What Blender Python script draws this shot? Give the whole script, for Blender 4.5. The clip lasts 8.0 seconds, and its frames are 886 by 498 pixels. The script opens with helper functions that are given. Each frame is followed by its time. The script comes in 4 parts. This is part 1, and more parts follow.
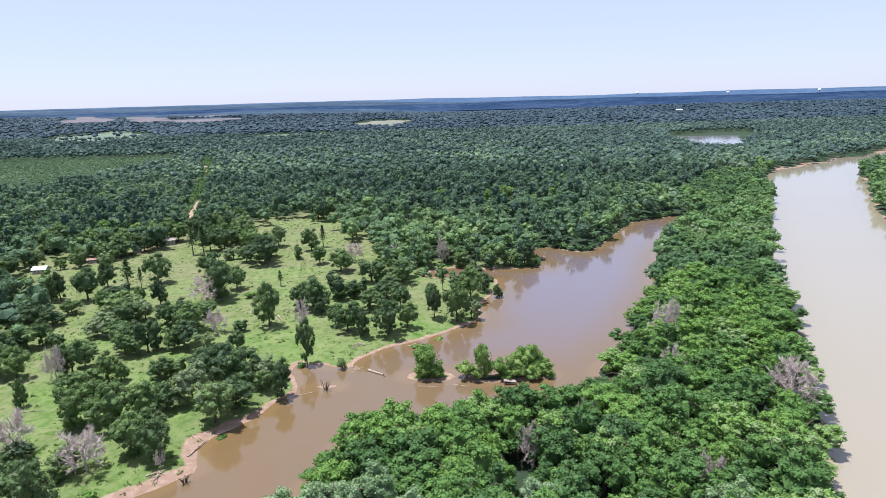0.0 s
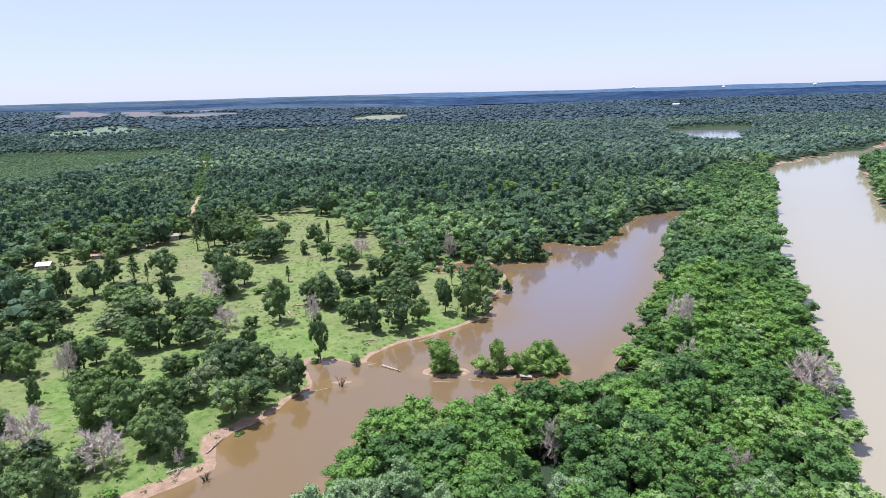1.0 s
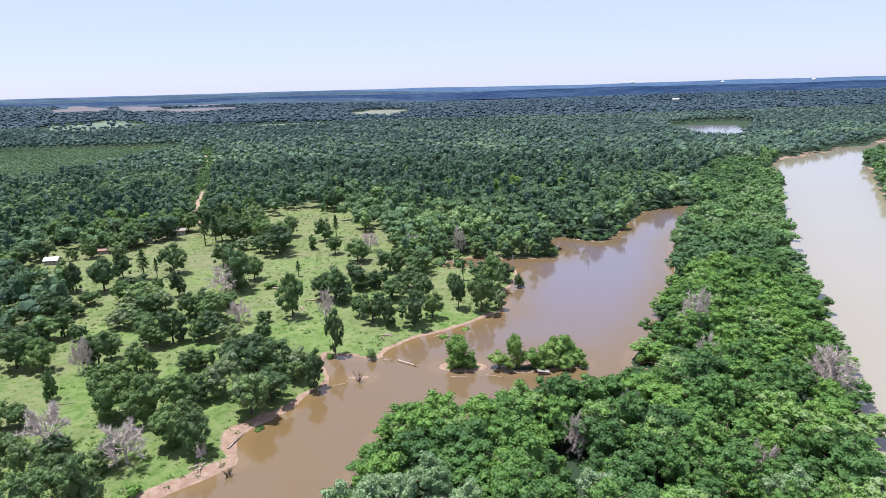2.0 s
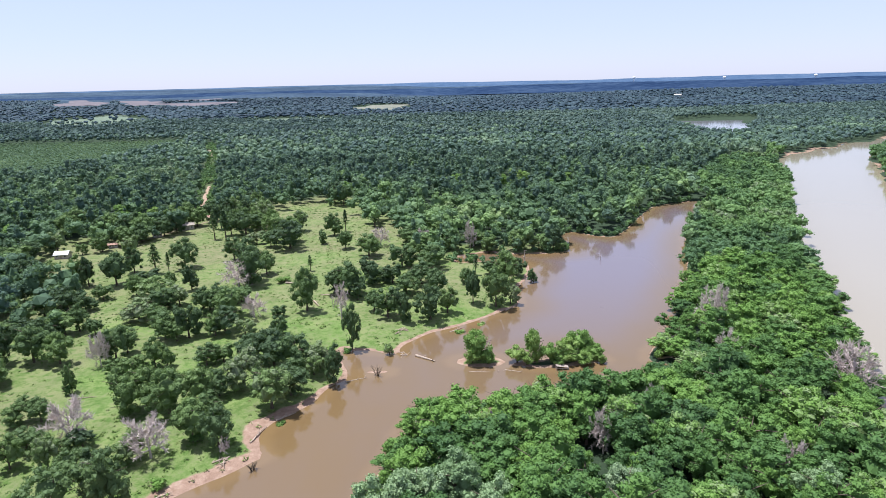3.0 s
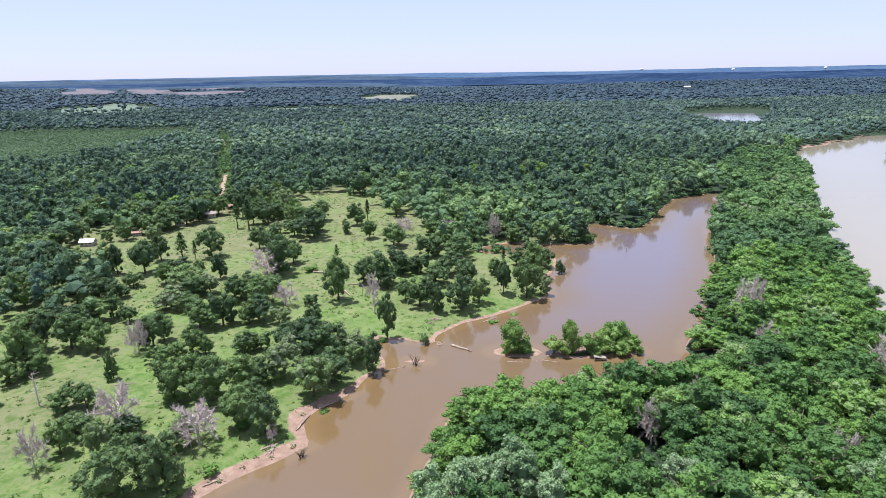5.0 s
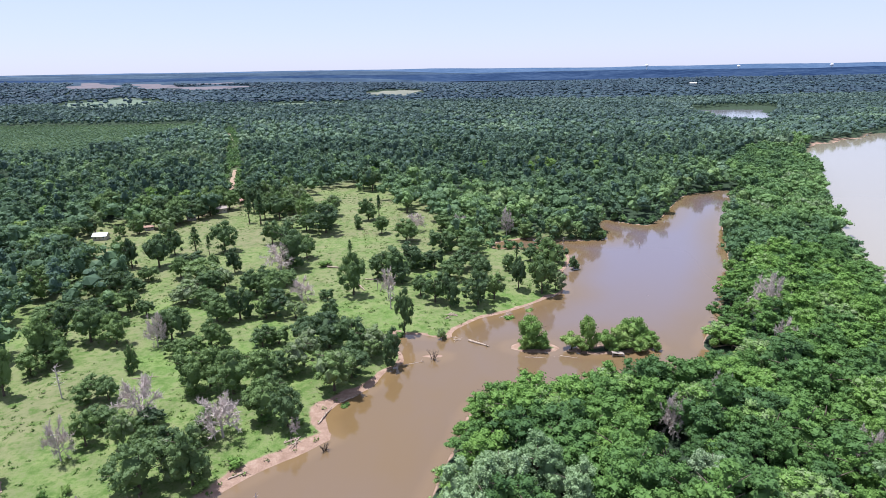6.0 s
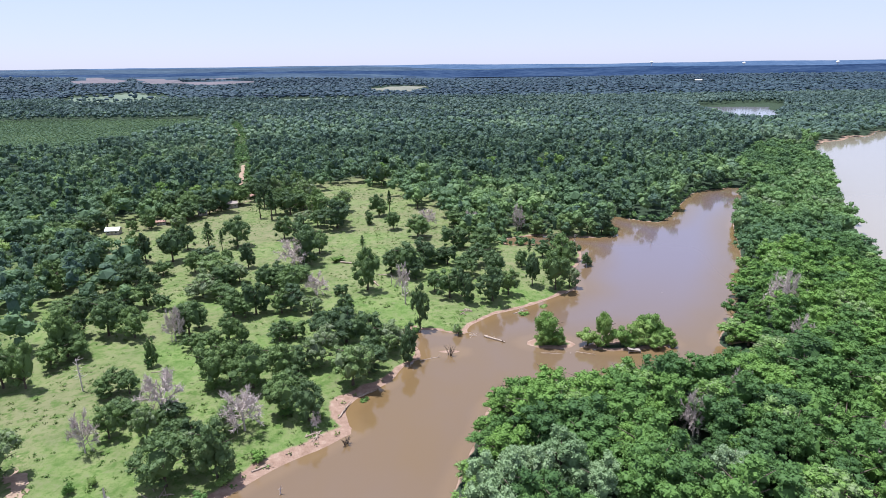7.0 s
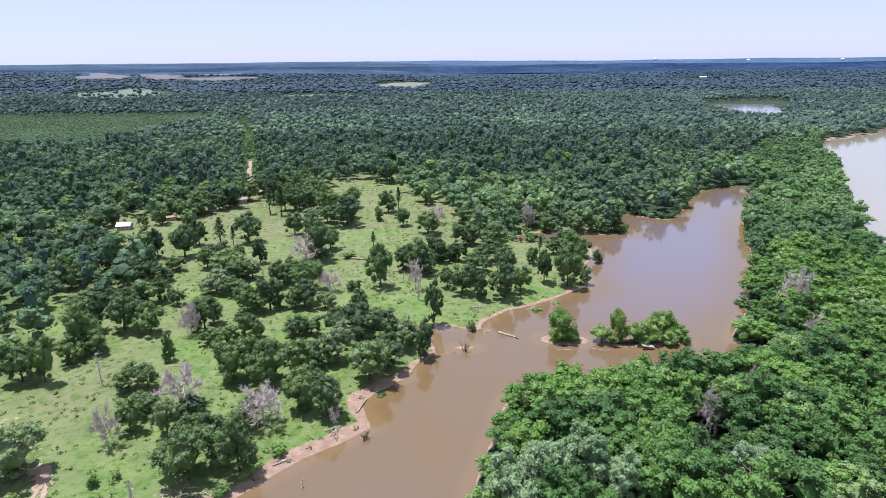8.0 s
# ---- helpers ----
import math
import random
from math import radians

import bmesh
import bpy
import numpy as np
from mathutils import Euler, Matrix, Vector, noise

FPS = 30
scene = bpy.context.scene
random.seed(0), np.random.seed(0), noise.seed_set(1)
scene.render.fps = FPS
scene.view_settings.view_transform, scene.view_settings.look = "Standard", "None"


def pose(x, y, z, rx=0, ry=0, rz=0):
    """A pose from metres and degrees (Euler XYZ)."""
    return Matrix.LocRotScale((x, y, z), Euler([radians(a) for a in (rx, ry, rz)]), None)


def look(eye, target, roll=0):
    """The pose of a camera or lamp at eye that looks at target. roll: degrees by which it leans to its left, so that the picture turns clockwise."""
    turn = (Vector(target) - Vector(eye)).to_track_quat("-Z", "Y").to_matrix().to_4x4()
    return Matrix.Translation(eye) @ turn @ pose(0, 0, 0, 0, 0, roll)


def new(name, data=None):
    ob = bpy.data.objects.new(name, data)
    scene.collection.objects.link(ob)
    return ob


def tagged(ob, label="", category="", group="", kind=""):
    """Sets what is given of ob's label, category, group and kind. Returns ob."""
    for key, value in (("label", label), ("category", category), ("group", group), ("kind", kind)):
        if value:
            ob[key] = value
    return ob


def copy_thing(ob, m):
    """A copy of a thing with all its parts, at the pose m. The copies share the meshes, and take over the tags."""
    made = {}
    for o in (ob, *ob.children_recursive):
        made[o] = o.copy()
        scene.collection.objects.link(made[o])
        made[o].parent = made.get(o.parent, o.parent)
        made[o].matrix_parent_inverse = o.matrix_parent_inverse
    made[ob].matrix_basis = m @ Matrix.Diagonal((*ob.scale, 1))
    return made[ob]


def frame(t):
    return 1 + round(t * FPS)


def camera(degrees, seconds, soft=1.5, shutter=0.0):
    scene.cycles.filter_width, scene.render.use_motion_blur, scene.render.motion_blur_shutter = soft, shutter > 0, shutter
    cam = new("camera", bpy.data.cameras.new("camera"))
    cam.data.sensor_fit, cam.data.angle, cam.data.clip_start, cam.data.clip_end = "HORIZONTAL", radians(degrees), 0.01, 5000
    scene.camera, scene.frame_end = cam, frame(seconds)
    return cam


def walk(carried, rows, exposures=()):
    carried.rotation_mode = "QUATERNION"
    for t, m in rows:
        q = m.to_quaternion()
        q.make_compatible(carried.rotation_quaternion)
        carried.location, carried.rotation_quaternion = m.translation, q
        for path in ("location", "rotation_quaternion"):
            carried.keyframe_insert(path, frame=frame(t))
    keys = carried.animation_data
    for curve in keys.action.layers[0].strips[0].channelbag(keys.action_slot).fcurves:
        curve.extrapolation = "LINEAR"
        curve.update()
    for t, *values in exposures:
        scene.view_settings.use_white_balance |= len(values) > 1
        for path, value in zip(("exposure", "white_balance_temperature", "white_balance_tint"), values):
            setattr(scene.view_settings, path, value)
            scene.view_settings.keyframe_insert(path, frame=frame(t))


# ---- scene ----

# ---------------- camera and its walk ----------------
cam = camera(71.0, 8.0, soft=0.8)
# seconds, place, yaw, pitch, lean to the right
ROWS = [
    (0.00, 1.81, -38.01, 88.89, 0.609, -13.872, 1.677),
    (0.50, -1.39, -37.48, 88.87, 0.358, -14.113, 1.695),
    (1.00, -4.55, -37.01, 88.83, 0.173, -14.349, 1.691),
    (1.50, -7.67, -36.61, 88.77, 0.049, -14.580, 1.670),
    (2.00, -10.73, -36.28, 88.71, -0.022, -14.806, 1.631),
    (2.50, -13.73, -36.02, 88.64, -0.045, -15.027, 1.578),
    (3.00, -16.67, -35.82, 88.57, -0.027, -15.242, 1.513),
    (3.50, -19.54, -35.70, 88.51, 0.027, -15.452, 1.437),
    (4.00, -22.34, -35.64, 88.45, 0.109, -15.657, 1.352),
    (4.50, -25.06, -35.65, 88.40, 0.214, -15.855, 1.261),
    (5.00, -27.70, -35.72, 88.37, 0.335, -16.048, 1.166),
    (5.50, -30.25, -35.87, 88.36, 0.466, -16.235, 1.068),
    (6.00, -32.70, -36.08, 88.37, 0.600, -16.416, 0.970),
    (6.50, -35.05, -36.37, 88.40, 0.732, -16.591, 0.873),
    (7.00, -37.30, -36.72, 88.47, 0.855, -16.759, 0.780),
    (7.50, -39.44, -37.14, 88.57, 0.963, -16.922, 0.693),
    (8.00, -41.46, -37.63, 88.72, 1.050, -17.077, 0.614),
]


def gaze(x, y, z, yaw, pitch, lean):
    a, b = radians(yaw), radians(pitch)
    ahead = Vector((-math.sin(a) * math.cos(b), math.cos(a) * math.cos(b), math.sin(b)))
    eye = Vector((x, y, z))
    return look(eye, eye + ahead, -lean)


walk(cam, [(r[0], gaze(*r[1:])) for r in ROWS], exposures=[(0.0, 0.72, 5800, 13), (4.0, 0.72, 5770, 14), (8.0, 0.67, 5670, 16)])

# ---------------- sky and sun ----------------
SUN_ELEVATION, SUN_AZIMUTH = radians(74), radians(-62)
world = bpy.data.worlds.new("world")
scene.world = world
world.use_nodes = True
wn = world.node_tree
sky = wn.nodes.new("ShaderNodeTexSky")
sky.sky_type, sky.sun_disc = "NISHITA", False
sky.sun_elevation, sky.sun_rotation = SUN_ELEVATION, SUN_AZIMUTH
sky.air_density, sky.dust_density, sky.ozone_density, sky.altitude = 1.0, 0.25, 1.0, 90.0
background = wn.nodes["Background"]
background.inputs["Strength"].default_value = 0.093
# thin white haze over the blue
haze = wn.nodes.new("ShaderNodeMix")
haze.data_type = "RGBA"
haze.inputs[0].default_value = 0.72
haze.inputs[7].default_value = (4.75, 4.95, 6.1, 1)
wn.links.new(sky.outputs["Color"], haze.inputs[6])
wn.links.new(haze.outputs[2], background.inputs["Color"])
sun = new("sun", bpy.data.lights.new("sun", "SUN"))
sun.data.energy, sun.data.angle, sun.data.color = 5.0, radians(0.53), (1.0, 0.95, 0.87)
sun_way = Vector((math.sin(SUN_AZIMUTH) * math.cos(SUN_ELEVATION), math.cos(SUN_AZIMUTH) * math.cos(SUN_ELEVATION), math.sin(SUN_ELEVATION)))
sun.matrix_world = look(sun_way * 300, (0, 0, 0))


# ---------------- materials ----------------
class Nodes:
    """Short forms for building a node material."""

    def __init__(self, name):
        self.mat = bpy.data.materials.new(name)
        self.mat.use_nodes = True
        self.tree = self.mat.node_tree
        self.bsdf = self.tree.nodes["Principled BSDF"]
        self.out = self.tree.nodes["Material Output"]

    def add(self, kind, **values):
        node = self.tree.nodes.new(kind)
        for key, value in values.items():
            node.inputs[key.replace("_", " ")].default_value = value
        return node

    def link(self, a, b):
        self.tree.links.new(a, b)

    def coords(self):
        return self.add("ShaderNodeNewGeometry").outputs["Position"]

    def noise(self, scale, detail=4.0, rough=0.6, where=None, stretch=None):
        n = self.add("ShaderNodeTexNoise", Scale=scale, Detail=detail, Roughness=rough)
        source = where or self.coords()
        if stretch:
            m = self.add("ShaderNodeMapping")
            m.inputs["Scale"].default_value = stretch
            self.link(source, m.inputs["Vector"])
            source = m.outputs["Vector"]
        self.link(source, n.inputs["Vector"])
        return n.outputs["Fac"]

    def ramp(self, fac, stops):
        r = self.add("ShaderNodeValToRGB")
        e = r.color_ramp.elements
        while len(e) < len(stops):
            e.new(0.5)
        for slot, (at, colour) in zip(e, stops):
            slot.position, slot.color = at, (*colour, 1)
        self.link(fac, r.inputs["Fac"])
        return r.outputs["Color"]

    def step(self, fac, low, high):
        r = self.add("ShaderNodeMapRange", From_Min=low, From_Max=high)
        self.link(fac, r.inputs["Value"])
        return r.outputs["Result"]

    def mix(self, fac, a, b, mode="MIX"):
        m = self.tree.nodes.new("ShaderNodeMix")
        m.data_type, m.blend_type = "RGBA", mode
        for slot, value in ((m.inputs[0], fac), (m.inputs[6], a), (m.inputs[7], b)):
            if isinstance(value, (int, float)):
                slot.default_value = value
            elif isinstance(value, tuple):
                slot.default_value = (*value, 1)
            else:
                self.link(value, slot)
        return m.outputs[2]

    def math(self, how, a, b):
        m = self.tree.nodes.new("ShaderNodeMath")
        m.operation = how
        for slot, value in zip(m.inputs, (a, b)):
            if isinstance(value, (int, float)):
                slot.default_value = value
            else:
                self.link(value, slot)
        return m.outputs[0]

    def attribute(self, name):
        a = self.tree.nodes.new("ShaderNodeAttribute")
        a.attribute_name = name
        return a.outputs["Fac"]

    def bump(self, height, strength, distance):
        b = self.add("ShaderNodeBump", Strength=strength, Distance=distance)
        self.link(height, b.inputs["Height"])
        self.link(b.outputs["Normal"], self.bsdf.inputs["Normal"])

    def finish(self, colour, rough=0.9, spec=0.3):
        if isinstance(colour, tuple):
            self.bsdf.inputs["Base Color"].default_value = (*colour, 1)
        else:
            self.link(colour, self.bsdf.inputs["Base Color"])
        self.bsdf.inputs["Roughness"].default_value = rough
        self.bsdf.inputs["Specular IOR Level"].default_value = spec
        return self.mat


def foliage(name, dark, mid, light, last, joined=False, glow_through=0.3):
    """Leaves: colour varies from tree to tree, from leaf to leaf and in soft patches."""
    n = Nodes(name)
    geo = n.add("ShaderNodeNewGeometry")
    leaf = geo.outputs["Random Per Island"]
    whole = n.attribute("tint") if joined else n.add("ShaderNodeObjectInfo").outputs["Random"]
    patch = n.noise(0.35, 3.0)
    value = n.math("ADD", n.math("MULTIPLY", whole, 0.74), n.math("MULTIPLY", leaf, 0.12))
    value = n.math("ADD", value, n.math("MULTIPLY", n.step(patch, 0.3, 0.7), 0.14))
    colour = n.ramp(value, [(0.06, dark), (0.42, mid), (0.78, light), (0.92, last)])
    n.finish(colour, 0.65, 0.2)
    thin = n.tree.nodes.new("ShaderNodeBsdfTranslucent")
    n.link(n.mix(0.5, colour, (0.19, 0.29, 0.06)), thin.inputs["Color"])
    both = n.tree.nodes.new("ShaderNodeMixShader")
    both.inputs["Fac"].default_value = glow_through
    n.link(n.bsdf.outputs[0], both.inputs[1])
    n.link(thin.outputs[0], both.inputs[2])
    n.link(both.outputs[0], n.out.inputs["Surface"])
    return n.mat


def bark(name, dark, light):
    n = Nodes(name)
    grain = n.noise(2.5, 6.0, 0.7, stretch=(1, 1, 0.25))
    n.bump(grain, 0.6, 0.08)
    return n.finish(n.ramp(grain, [(0.3, dark), (0.7, light)]), 0.95, 0.15)


def ground_material():
    """Pasture, forest floor with shade in its colour, far treetops in haze blue, mud at the waterline and bare dirt,
    blended by the masks on the sheet.
    """
    n = Nodes("ground")
    big, mid, fine = n.noise(0.03, 4.0), n.noise(0.16, 5.0), n.noise(1.6, 5.0, 0.7)
    fresh = n.ramp(mid, [(0.3, (0.098, 0.162, 0.038)), (0.55, (0.142, 0.212, 0.056)), (0.75, (0.198, 0.240, 0.084))])
    dry = n.ramp(mid, [(0.3, (0.130, 0.145, 0.062)), (0.7, (0.200, 0.190, 0.098))])
    dryness = n.math("ADD", n.math("MULTIPLY", n.step(big, 0.38, 0.62), 0.7), n.math("MULTIPLY", n.attribute("dry"), 0.6))
    grass = n.mix(dryness, fresh, dry)
    tuft = n.noise(0.42, 8.0, 0.8)
    grass = n.mix(n.math("MULTIPLY", n.step(tuft, 0.5, 0.6), 0.8), grass, (0.065, 0.125, 0.022))
    grass = n.mix(n.math("MULTIPLY", n.step(tuft, 0.48, 0.4), 0.6), grass, (0.175, 0.185, 0.090))
    # forest floor darkened in its colour for the shade under the trees
    shaded_litter = n.ramp(fine, [(0.3, (0.022, 0.038, 0.020)), (0.7, (0.042, 0.064, 0.034))])
    colour = n.mix(n.attribute("woods"), grass, shaded_litter)
    # far treetops drawn on the ground, with the blue of haze in their colour
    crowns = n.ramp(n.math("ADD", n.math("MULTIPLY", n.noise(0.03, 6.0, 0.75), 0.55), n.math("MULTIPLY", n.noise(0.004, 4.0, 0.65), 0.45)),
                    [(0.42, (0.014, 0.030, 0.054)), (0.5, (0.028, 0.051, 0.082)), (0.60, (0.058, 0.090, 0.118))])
    colour = n.mix(n.attribute("hazy_canopy"), colour, crowns)
    mud = n.ramp(n.noise(0.45, 6.0, 0.65), [(0.3, (0.22, 0.142, 0.098)), (0.55, (0.30, 0.205, 0.148)), (0.75, (0.39, 0.295, 0.22))])
    ragged = n.math("ADD", n.attribute("mud"), n.math("MULTIPLY", n.math("SUBTRACT", mid, 0.5), 0.9))
    colour = n.mix(n.step(ragged, 0.42, 0.58), colour, mud)
    dirt = n.ramp(fine, [(0.3, (0.34, 0.25, 0.16)), (0.7, (0.46, 0.37, 0.26))])
    worn = n.math("ADD", n.attribute("dirt"), n.math("MULTIPLY", n.math("SUBTRACT", n.noise(0.7, 4.0), 0.5), 0.8))
    colour = n.mix(n.step(worn, 0.42, 0.62), colour, dirt)
    n.bump(n.math("ADD", fine, tuft), 0.8, 0.45)
    return n.finish(colour, 0.95, 0.15)


def water_material(name, deep, shallow, clear, ripple):
    """Silty water: opaque colour that shifts with the depth, with a painted sky tint, under a smooth reflecting skin.
    """
    n = Nodes(name)
    drift = n.noise(0.02, 4.0, 0.6, stretch=(1.0, 0.6, 1.0))
    shoal = n.math("ADD", n.attribute("shoal"), n.math("MULTIPLY", n.math("SUBTRACT", n.noise(0.08, 3.0), 0.5), 0.7))
    colour = n.mix(n.step(shoal, 0.25, 0.8), deep, shallow)
    # the last colour holds painted sky reflection, in patches and over the far water
    colour = n.mix(n.math("MULTIPLY", n.step(drift, 0.4, 0.7), 0.25), colour, clear)
    colour = n.mix(n.attribute("sky_tint"), colour, clear)
    small = n.noise(1.4, 3.0, 0.6)
    n.bump(small, ripple, 0.05)
    n.finish(colour, 0.08, 0.6)
    n.bsdf.inputs["IOR"].default_value = 1.55
    return n.mat


def plain(name, low, high, scale=1.5, rough=0.7, spec=0.3, bump=0.3):
    n = Nodes(name)
    v = n.noise(scale, 5.0, 0.65)
    n.bump(v, bump, 0.03)
    return n.finish(n.ramp(v, [(0.3, low), (0.7, high)]), rough, spec)


BANK_GREENS = (0.052, 0.108, 0.040), (0.102, 0.196, 0.050), (0.172, 0.300, 0.062), (0.240, 0.300, 0.150)
OAK_GREENS = (0.048, 0.080, 0.042), (0.088, 0.140, 0.056), (0.146, 0.220, 0.070), (0.22, 0.26, 0.15)
LEAF_BANK = foliage("bank leaves", *BANK_GREENS)
LEAF_OAK = foliage("oak leaves", *OAK_GREENS)
LEAF_WILLOW = foliage("willow leaves", (0.154, 0.264, 0.066), (0.198, 0.319, 0.083), (0.275, 0.385, 0.110), (0.330, 0.385, 0.165), glow_through=0.4)
LEAF_SILVER = foliage("silvery leaves", (0.172, 0.266, 0.125), (0.223, 0.323, 0.156), (0.266, 0.367, 0.187), (0.302, 0.389, 0.234))
LEAF_PINE = foliage("pine needles", (0.034, 0.066, 0.028), (0.054, 0.096, 0.036), (0.072, 0.120, 0.042), (0.09, 0.13, 0.06))
WOODS_BANK = foliage("bank woods", (0.068, 0.128, 0.062), (0.113, 0.201, 0.075), (0.169, 0.279, 0.089), (0.205, 0.257, 0.145), True)
# mixed and pine woods: some blue of the haze is put into the leaves
WOODS_MIXED = foliage("mixed woods", (0.066, 0.113, 0.070), (0.117, 0.192, 0.090), (0.192, 0.292, 0.099), (0.242, 0.312, 0.142), True)
WOODS_PINE = foliage("pine woods", (0.060, 0.106, 0.083), (0.108, 0.175, 0.110), (0.180, 0.266, 0.125), (0.240, 0.300, 0.175), True)
WOODS_YOUNG = foliage("young pines", (0.062, 0.107, 0.051), (0.080, 0.133, 0.061), (0.100, 0.162, 0.069), (0.128, 0.186, 0.084), True)
# three distances of woods, the haze painted into the leaves as growing blue
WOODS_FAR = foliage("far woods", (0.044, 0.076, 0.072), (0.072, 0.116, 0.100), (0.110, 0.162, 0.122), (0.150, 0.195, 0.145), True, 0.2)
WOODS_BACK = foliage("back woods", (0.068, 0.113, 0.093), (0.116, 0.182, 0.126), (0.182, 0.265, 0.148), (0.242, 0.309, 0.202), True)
WOODS_HAZE_BLUE = foliage("farthest woods", (0.020, 0.040, 0.058), (0.030, 0.056, 0.074), (0.046, 0.080, 0.092), (0.066, 0.106, 0.106), True, 0.1)
BARK = bark("bark", (0.05, 0.038, 0.028), (0.15, 0.12, 0.09))
DEAD_WOOD = bark("dead wood", (0.42, 0.35, 0.315), (0.58, 0.50, 0.455))
DRIFT_WOOD = bark("drift wood", (0.20, 0.14, 0.10), (0.46, 0.38, 0.30))
GROUND = ground_material()
# third lake colour is lavender, the sky's reflection put into the water
LAKE = water_material("lake water", (0.138, 0.090, 0.040), (0.160, 0.104, 0.046), (0.126, 0.104, 0.116), 0.03)
RIVER = water_material("river water", (0.252, 0.220, 0.160), (0.265, 0.222, 0.148), (0.262, 0.233, 0.175), 0.05)
POND = water_material("pond water", (0.20, 0.20, 0.21), (0.20, 0.19, 0.18), (0.21, 0.21, 0.22), 0.4)
WHITE_METAL = plain("white roof metal", (0.72, 0.72, 0.72), (0.82, 0.82, 0.81), 0.8, 0.45)
WALL_PAINT = plain("weathered siding", (0.34, 0.30, 0.25), (0.46, 0.42, 0.36), 2.0)
RED_ROOF = plain("rusty roof", (0.27, 0.15, 0.11), (0.38, 0.24, 0.18), 1.2)
DARK_GLASS = plain("window glass", (0.02, 0.025, 0.03), (0.03, 0.035, 0.04), 1.0, 0.1, 0.6, 0.0)
GREY_WOOD = plain("grey boards", (0.22, 0.18, 0.15), (0.36, 0.31, 0.26), 3.0)
# far fields: haze is mixed into the colours, which are greyed by it
FIELD_PALE = plain("pale field", (0.105, 0.095, 0.105), (0.165, 0.145, 0.15), 0.02, 0.95, 0.1, 0.0)
FIELD_STRAW = plain("straw field", (0.125, 0.135, 0.105), (0.20, 0.195, 0.15), 0.02, 0.95, 0.1, 0.0)
FIELD_GREEN = plain("green field", (0.10, 0.14, 0.10), (0.15, 0.18, 0.125), 0.03, 0.95, 0.1, 0.0)
SCRUB = plain("young plantation", (0.046, 0.080, 0.046), (0.066, 0.108, 0.058), 0.12, 0.95, 0.1, 0.8)


# ---------------- plan of the land and water ----------------
def spline(points, per=5, closed=True):
    """A smooth line through the given points."""
    p = np.array(points, float)
    out, n = [], len(p)
    for i in range(n if closed else n - 1):
        if closed:
            a, b, c, d = p[(i - 1) % n], p[i], p[(i + 1) % n], p[(i + 2) % n]
        else:
            a, b, c, d = p[max(i - 1, 0)], p[i], p[i + 1], p[min(i + 2, n - 1)]
        for k in range(per):
            t = k / per
            out.append(0.5 * (2 * b + (c - a) * t + (2 * a - 5 * b + 4 * c - d) * t * t + (3 * b - a - 3 * c + d) * t ** 3))
    if not closed:
        out.append(p[-1])
    return np.array(out)


LAKE_WEST = [(-104, 45), (-97, 60), (-80.6, 80.9), (-75.6, 86.2), (-69.4, 91.2), (-65.2, 95.5), (-62.4, 98.9), (-64.9, 105.2), (-65.3, 111.2),
             (-61.6, 117.3), (-57, 122), (-54.1, 126.7), (-52.6, 132.5), (-49.1, 137), (-47, 139.5), (-48.8, 147.5), (-52.2, 155.3), (-52, 161.6),
             (-48.3, 160), (-43.5, 159.8), (-38.6, 158.1), (-32.2, 156.4), (-31.6, 162.4), (-26.2, 168.9), (-21.7, 173.7), (-15.9, 176.6),
             (-9.4, 180.6), (-2.6, 185.8), (2.1, 189.7), (7.6, 194.8), (13.5, 200.2), (14.4, 214.6), (17.5, 225.8), (22.1, 236), (25.4, 253.7),
             (22, 258.8), (11, 260.7), (1.5, 264.5), (-8.8, 263.3), (-8.9, 272.6), (-1, 277.3), (8.7, 279.8), (18.4, 274.6), (26, 276.1),
             (36, 274.2), (43.8, 276.8), (49.2, 278.5), (51.1, 288.7), (47.9, 300), (49.4, 315.6), (60.6, 318.7), (67.7, 311.2), (75.5, 306.4),
             (81.1, 305.9), (93.3, 322.6), (109.6, 352), (128, 382.4), (142.6, 392.7), (157.8, 399.1)]
LAKE_EAST = [(157, 402), (168.1, 398), (155.5, 376.9), (170.2, 371.6), (170.4, 358.3), (148.5, 345), (127.6, 315.6), (117.7, 296.9), (101.4, 252.6),
             (90.6, 225.6), (79.6, 203.9), (67.7, 178.1), (56.6, 161.8), (48.3, 146.8), (55.8, 141.3), (52.1, 131.8), (26.1, 122.2), (1.9, 116.8),
             (-13, 115.4), (-25.2, 114), (-29.8, 104.4), (-32.6, 93.5), (-37.3, 77), (-42.9, 52.1), (-54.2, 13.4)]
RIVER_WEST = [(59, -98.7), (77.1, 27.1), (84.2, 82.3), (97.1, 104.3), (107.1, 127.6), (129.9, 178.1), (144.4, 212), (157.9, 247.2), (184, 304.9),
              (226.8, 391.4), (276.3, 487.5), (316.2, 581.1), (361.9, 637.8), (425.6, 683.9), (493.2, 734.9), (566.8, 785.5), (689.2, 851),
              (885.5, 930.9), (1318.5, 1073.1)]
RIVER_EAST = [(1323.5, 1018.2), (888.4, 883.8), (674.1, 810.9), (508.6, 682.8), (427.9, 607.1), (398.6, 554), (321.5, 425.8), (289.8, 363.6),
              (267.8, 314.3), (239.1, 264.6), (206.2, 178), (180.1, 40.8), (161.1, -98.9)]
POND_LINE = [(412, 1150), (392, 1000), (385, 880), (425, 870), (470, 960), (530, 1060), (590, 1180), (545, 1205), (480, 1192)]
